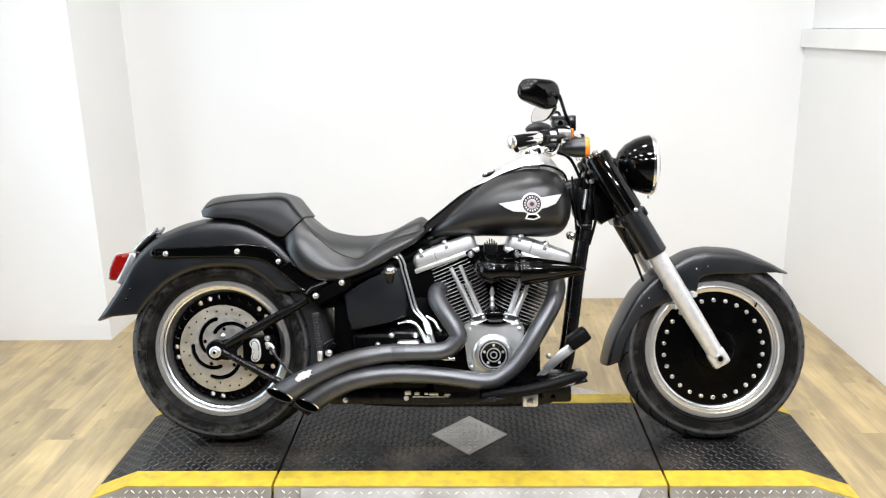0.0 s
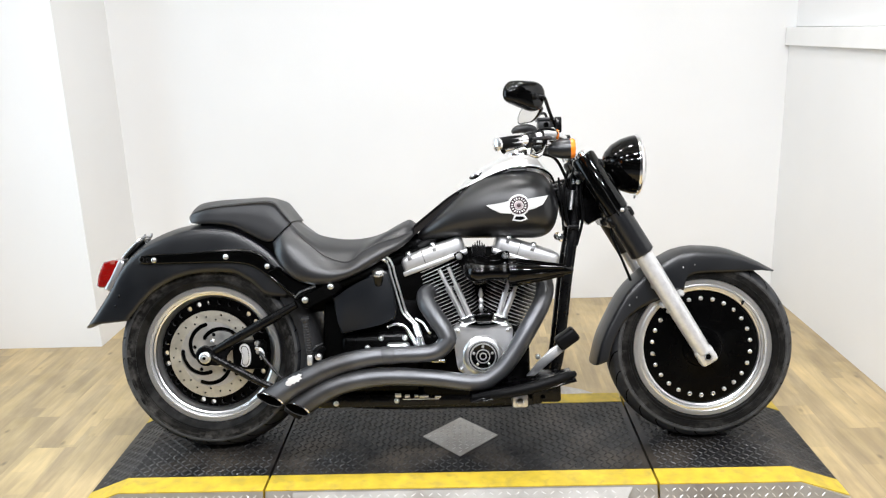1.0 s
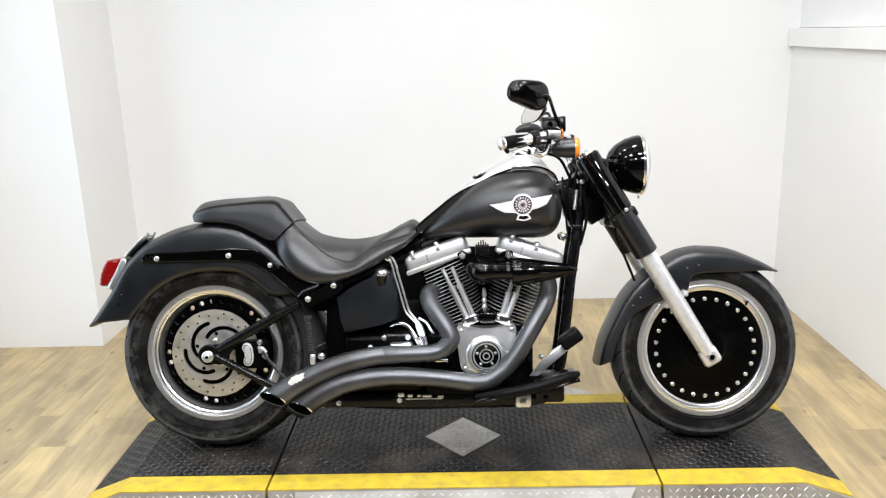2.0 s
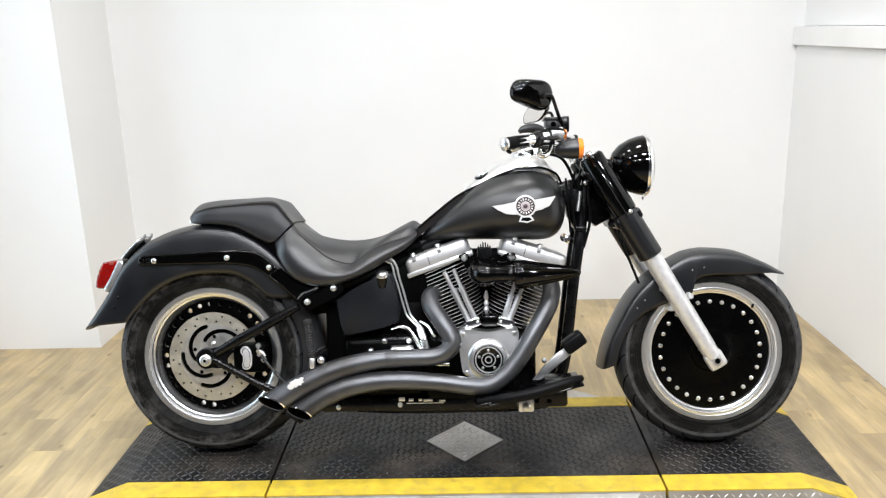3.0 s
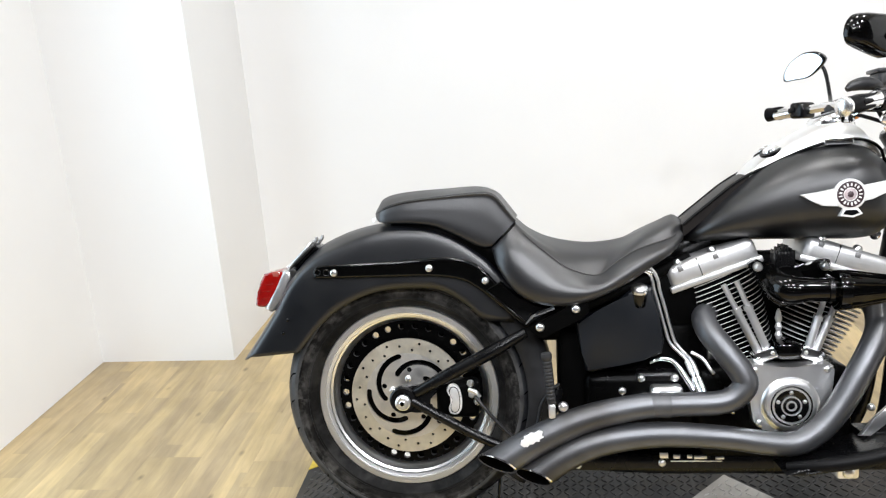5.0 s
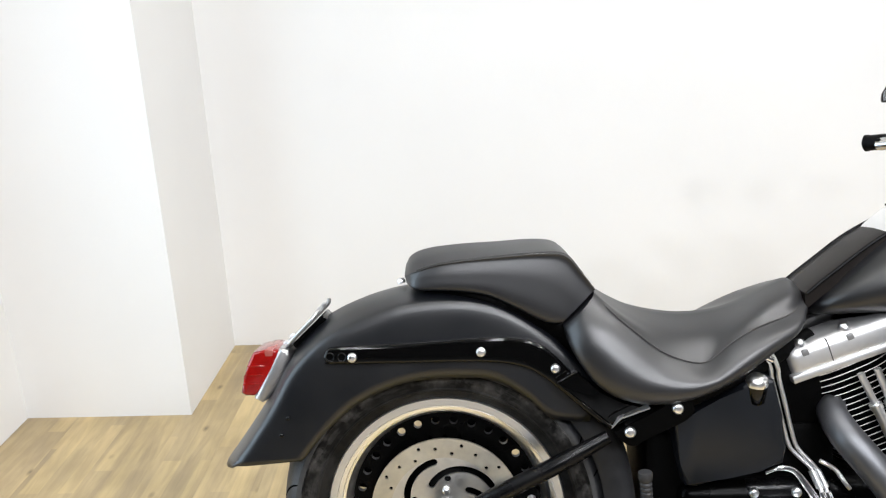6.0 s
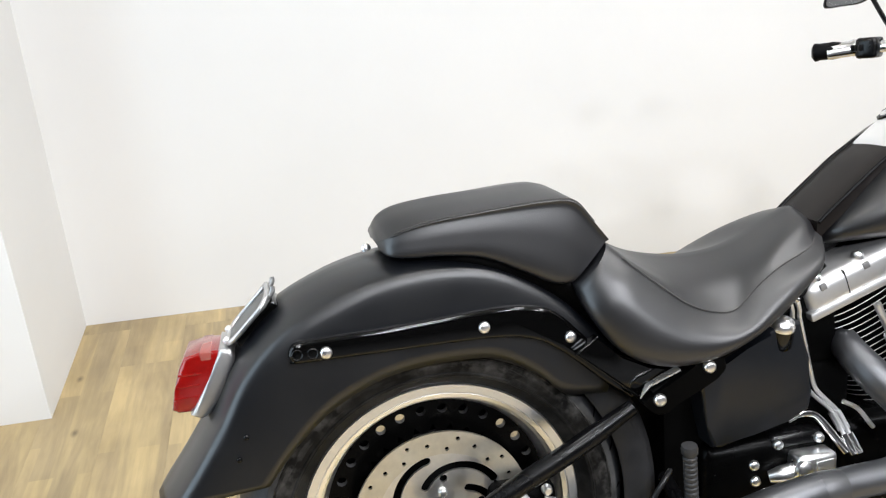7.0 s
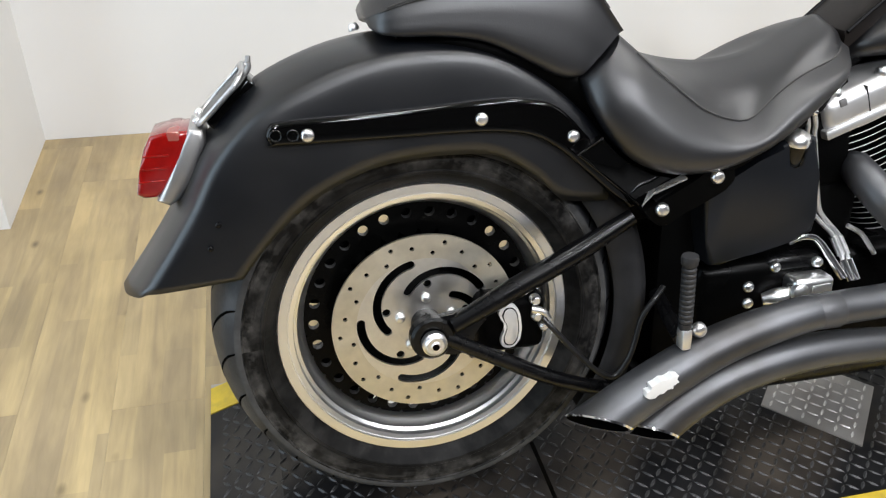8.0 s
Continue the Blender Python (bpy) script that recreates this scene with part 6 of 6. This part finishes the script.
grip((0.958, -0.333, 0.982), (1.048, -0.266, 0.998), M_BOLT, 0.92)
grip((1.018, 0.408, 1.011), (1.073, 0.344, 1.016), M_RUBBER, 0.70)
for sgn, at in ((-1, (1.085, -0.238, 1.003)), (1, (1.084, 0.318, 1.014))):
    sw = link("switch_housing", box((-0.028, -0.022, -0.022), (0.028, 0.022, 0.022), 0.008, Matrix.Translation(at) @ Matrix.Rotation(radians(-35 * sgn * -1), 4, "Z"), seg=3), M_BLACK, bike, "black switch housing")
    for k in range(3):
        link("button", box((at[0] - 0.034, at[1] - 0.014 + 0.012 * k, at[2] - 0.006), (at[0] - 0.026, at[1] - 0.006 + 0.012 * k, at[2] + 0.008), 0.002), M_RUBBER, sw)
    link("lever", tube([(at[0] + 0.035, at[1], at[2]), (at[0] + 0.030, at[1] + sgn * 0.06, at[2] - 0.004), (at[0] - 0.03, at[1] + sgn * 0.15, at[2] - 0.012)], [0.008, 0.007, 0.005], 16, 10), M_BLACK, sw)
link("master_cylinder", box((1.098, -0.150, 1.036), (1.148, -0.090, 1.067), 0.008, seg=3), mat("grey_black_casting", (0.022, 0.022, 0.023), 0.36, spec=0.5, var=0.2, var_scale=40), bar, "black brake fluid reservoir")
link("throttle_housing", turned([(0.018, 0), (0.024, 0.006), (0.024, 0.030), (0.018, 0.036), (0, 0.036)], (1.046, -0.268, 0.994), (0.80, 0.57, 0.18), 20), M_BLACK, bar)
link("perch", tube([(1.145, -0.165, 1.008), (1.138, -0.130, 1.036)], 0.019, 0, 14), M_BLACK, bar)
link("throttle_cable", tube([(1.06, -0.235, 0.985), (1.10, -0.17, 0.962), (1.16, -0.10, 0.94), (1.21, -0.05, 0.85)], 0.005, 24, 8), M_RUBBER, bar)
link("clutch_cable", tube([(1.11, 0.24, 1.0), (1.17, 0.14, 0.985), (1.24, 0.06, 0.92), (1.22, 0.03, 0.75)], 0.005, 24, 8), M_RUBBER, bar)
link("control_block", tube([(1.080, -0.246, 1.008), (1.092, -0.240, 1.012), (1.138, -0.220, 1.017), (1.146, -0.216, 1.017)], [0.012, 0.0205, 0.0195, 0.010], 0, 20), M_SATIN, bar)
link("lever_bracket", tube([(1.072, -0.262, 0.968), (1.064, -0.258, 0.956), (1.082, -0.25, 0.950), (1.100, -0.24, 0.962), (1.108, -0.235, 0.985)], [0.006, 0.008, 0.009, 0.008, 0.007], 14, 10), M_CHROME, bar)
link("cable_bend", tube([(1.060, -0.25, 0.992), (1.070, -0.26, 1.012), (1.100, -0.255, 1.030), (1.140, -0.235, 1.026), (1.152, -0.22, 1.005)], 0.0045, 18, 8), M_RUBBER, bar)
link("reservoir_lid", box((1.094, -0.153, 1.065), (1.153, -0.087, 1.074), 0.003), mat("grey_reservoir_lid", (0.05, 0.05, 0.052), 0.35, 0.3), bar)
link("sight_window", turned([(0, 0.003), (0.007, 0.003), (0.009, 0.0)], (1.123, -0.150, 1.051), (0, -1, 0), 16), M_GLOSS, bar)
link("mirror_mount", box((1.150, -0.150, 1.026), (1.173, -0.104, 1.076), 0.005), M_BLACK, bar)
link("switch_cap", tube([(1.012, -0.200, 1.026), (1.026, -0.197, 1.034), (1.052, -0.190, 1.038), (1.078, -0.184, 1.034), (1.092, -0.180, 1.024)], [0.006, 0.012, 0.015, 0.013, 0.006], 18, 16), mat("worn_switch_plastic", (0.018, 0.018, 0.019), 0.38, spec=0.4, var=0.3, var_scale=60), bar)
link("amber_marker", turned([(0.010, 0.004), (0.015, 0.003), (0.016, -0.004), (0.010, -0.005)], (1.152, -0.214, 1.014), (1, -0.2, 0), 20), M_AMBER, bar, "small amber ring on the handlebar")
link("lever_pivot", turned([(0, 0.03), (0.010, 0.03), (0.012, 0.026), (0.012, 0)], (1.088, -0.262, 0.988), (0, 0, 1), 16), M_BOLT, bar)


def mirror(at, face, outline, stem):
    """A mirror on a bent stem: shell, glass and rim. outline: its shape in x and z; face: the way the glass looks."""
    n = Vector(face).normalized()
    at = Vector(at)
    pts = crom([Vector((x, 0, z)) for x, z in outline + outline[:1]], 45)[:-1]
    out = [Vector((p.x, -(n.x * p.x + n.z * p.z) / n.y, p.z)) for p in pts]
    bm = bmesh.new()
    skin(bm, [[at + p * s + n * z for p in out] for s, z in ((0.94, 0.006), (1.0, 0.002), (0.99, -0.006), (0.93, -0.016), (0.80, -0.024), (0.55, -0.029), (0.2, -0.031))])
    sh = link("mirror_shell", bm, M_GLOSS, bike, "gloss black mirror shell")
    bm = bmesh.new()
    skin(bm, [[at + p * 0.885 + n * z for p in out] for z in (0.0058, 0.0066)])
    link("mirror_glass", bm, M_CHROME, sh, "silvered mirror glass", smooth=20)
    link("mirror_stem", tube(stem, 0.0055, 24, 10), M_BLACK, sh)
    link("stem_ball", turned([(0, 0.010), (0.007, 0.009), (0.010, 0.004), (0.010, -0.006)], stem[0], -n, 14), M_BLACK, sh)


mirror((1.048, -0.232, 1.132), (-0.42, 0.90, 0.06), [(1.05 * x, 1.05 * z) for x, z in [(-0.062, 0.002), (-0.059, 0.021), (-0.046, 0.039), (-0.025, 0.045), (0.005, 0.045), (0.034, 0.043), (0.051, 0.034), (0.060, 0.015), (0.060, -0.006), (0.050, -0.032), (0.038, -0.040), (0.016, -0.042), (-0.033, -0.025), (-0.055, -0.014)]],
       [(1.080, -0.252, 1.128), (1.102, -0.250, 1.128), (1.112, -0.236, 1.123), (1.126, -0.200, 1.096), (1.140, -0.165, 1.070), (1.152, -0.135, 1.050)])
mirror((1.117, 0.410, 1.146), (-0.74, -0.64, -0.22), [(-0.040, -0.017), (-0.032, 0.008), (-0.018, 0.024), (-0.001, 0.036), (0.025, 0.032), (0.042, 0.012), (0.036, -0.008), (0.015, -0.033), (-0.012, -0.037), (-0.036, -0.037)],
       [(1.148, 0.412, 1.136), (1.172, 0.440, 1.146), (1.184, 0.448, 1.140), (1.187, 0.43, 1.11), (1.172, 0.36, 1.05), (1.150, 0.29, 1.022)])
for y, z in ((-0.232, 0.970), (0.235, 1.010)):
    sig = link("turn_signal", tube([(1.116, y, z - 0.005), (1.122, y, z - 0.004), (1.136, y, z - 0.003), (1.160, y, z - 0.001), (1.186, y, z)], [0.008, 0.015, 0.0235, 0.0300, 0.0315], 0, 28), M_DENIM, bike, "black bullet turn signal with amber lens")
    link("signal_lens", lathe([(0.0310, 0.0), (0.0312, 0.009), (0.027, 0.015), (0, 0.018)], (1.186, y, z), "X", 28), M_AMBER, sig, "amber lens")
    link("signal_stalk", tube([(1.14, y, z), (1.17, y * 0.75, z - 0.004), (1.20, y * 0.5, z - 0.01)], 0.010, 10, 10), M_BLACK, sig)

# tail lamp and plate bracket
tail = link("tail_lamp", plate([(-0.369, 0.552), (-0.352, 0.543), (-0.338, 0.551), (-0.316, 0.584), (-0.293, 0.630), (-0.296, 0.648), (-0.314, 0.651), (-0.331, 0.612)], -0.049, 0.049, 0.007, seg=3), mat("satin_lamp_bezel", (0.58, 0.57, 0.56), 0.40, 1.0, var=0.05, var_scale=40), bike, "red tail lamp with chrome bezel", smooth=50)
link("tail_lens", plate([(-0.395, 0.562), (-0.386, 0.597), (-0.377, 0.625), (-0.366, 0.643), (-0.340, 0.648), (-0.309, 0.647), (-0.327, 0.607), (-0.351, 0.575), (-0.366, 0.556), (-0.385, 0.556)], -0.045, 0.045, 0.007, seg=3), M_RED, tail, "red lens", smooth=50)
link("clear_window", box((-0.344, -0.0456, 0.634), (-0.326, 0.0456, 0.6482), 0.003), mat("clear_pink_lens", (0.30, 0.075, 0.06), 0.15, coat=0.4), tail, "clear strip over the plate")
for z in (0.580, 0.598, 0.616):
    x = -0.395 + (z - 0.562) * 0.28
    link("lens_rib", box((x + 0.0004, -0.0460, z - 0.0015), (x + 0.036, 0.0460, z + 0.0015), 0.001), M_RED, tail)
pl_d = Vector((0.069, 0, 0.064)).normalized()
pl_n = Vector((-pl_d.z, 0, pl_d.x))
pm = Matrix.Translation((-0.264, 0.0, 0.684)) @ Matrix(((pl_d.x, 0, pl_n.x), (0, 1, 0), (pl_d.z, 0, pl_n.z))).to_4x4()
bm = plate([(-0.044, -0.030), (-0.030, -0.049), (0.032, -0.049), (0.044, -0.036), (0.044, 0.036), (0.032, 0.049), (-0.030, 0.049), (-0.044, 0.030)], -0.001, 0.0035, 0.001)
bm.transform(pm @ Matrix.Rotation(radians(90), 4, "X"))
bracket = link("plate_bracket", bm, mat("grey_plate_back", (0.13, 0.128, 0.125), 0.5, 0.3, var=0.15, var_scale=30), bike, "satin metal number plate bracket on the fender")
loop = []
for cx, cy, a0 in ((0.026, 0.032, 0), (-0.022, 0.028, 90), (-0.022, -0.028, 180), (0.026, -0.032, 270)):
    ra = 0.021 if cx > 0 else 0.025
    loop += [pm @ Vector((cx + ra * math.cos(radians(a0 + 18 * k)), cy + ra * math.sin(radians(a0 + 18 * k)), 0.003 + 0.006 * max(0.0, (cx + ra * math.cos(radians(a0 + 18 * k)) - 0.02) / 0.03))) for k in range(6)]
link("plate_frame", tube(loop + loop[:2], 0.0042, 0, 10), mat("satin_frame", (0.62, 0.62, 0.62), 0.34, 1.0, rvar=0.05), bracket, "rounded satin frame")
link("bracket_foot", box((-0.040, -0.034, -0.030), (0.046, 0.034, -0.003), 0.004, pm), M_GLOSS, bracket)
for sy in (-0.030, 0.030):
    link("frame_ear", tube([pm @ Vector((0.044, sy, 0.003)), pm @ Vector((0.056, sy, 0.005)), pm @ Vector((0.062, sy, 0.010))], [0.0045, 0.0042, 0.0036], 8, 10), M_STEEL, bracket)
    link("bracket_bolt", bolt_bm(pm @ Vector((-0.046, sy, 0.006)), pl_n, 0.006, 0.006, 12), M_BOLT, bracket)

# ---- ceiling lamps ----
first = None
for x, y in LAMP_SPOTS:
    m = pose(x, y, CEIL)
    if first is None:
        first = tagged(link("ceiling_lamp", lathe([(0.13, 0.0), (0.13, -0.03), (0.112, -0.045), (0.105, -0.045), (0.105, -0.03)], (0, 0, 0), "Z", 40), M_TRIM), "round white ceiling lamp", "lamp", "ceiling lamps")
        link("diffuser", lathe([(0.105, -0.032), (0, -0.032)], (0, 0, 0), "Z", 40), M_LAMP, first)
        first.matrix_world = m
    else:
        copy_thing(first, m)

# ---- planks of the floor ----
PW, PLEN = 0.18, 1.22


def plank_piece(far, near):
    """A plank's mesh between two lengths from its middle, sawn where the floor stops."""
    bm = box((-PW / 2 + 0.0002, near, -0.004), (PW / 2 - 0.0002, far, 0.0))
    me = bpy.data.meshes.new("plank")
    bm.to_mesh(me)
    bm.free()
    me.materials.append(M_WOOD)
    return me


HP = PLEN / 2 - 0.0002
plank_mesh = plank_piece(HP, -HP)
rng = random.Random(5)
for i in range(int((XR - XL) / PW) + 1):
    y = YB + rng.random() * PLEN
    while y > YE:
        mid = y - PLEN / 2
        far, near = min(HP, YB - mid - 0.001), max(-HP, YE - mid)
        if far - near > 0.02:
            o = new("plank", plank_mesh if far - near > 2 * HP - 0.001 else plank_piece(far, near))
            o.parent = floor
            o.location = (XL + (i + 0.5) * PW, mid, FLOOR)
        y -= PLEN
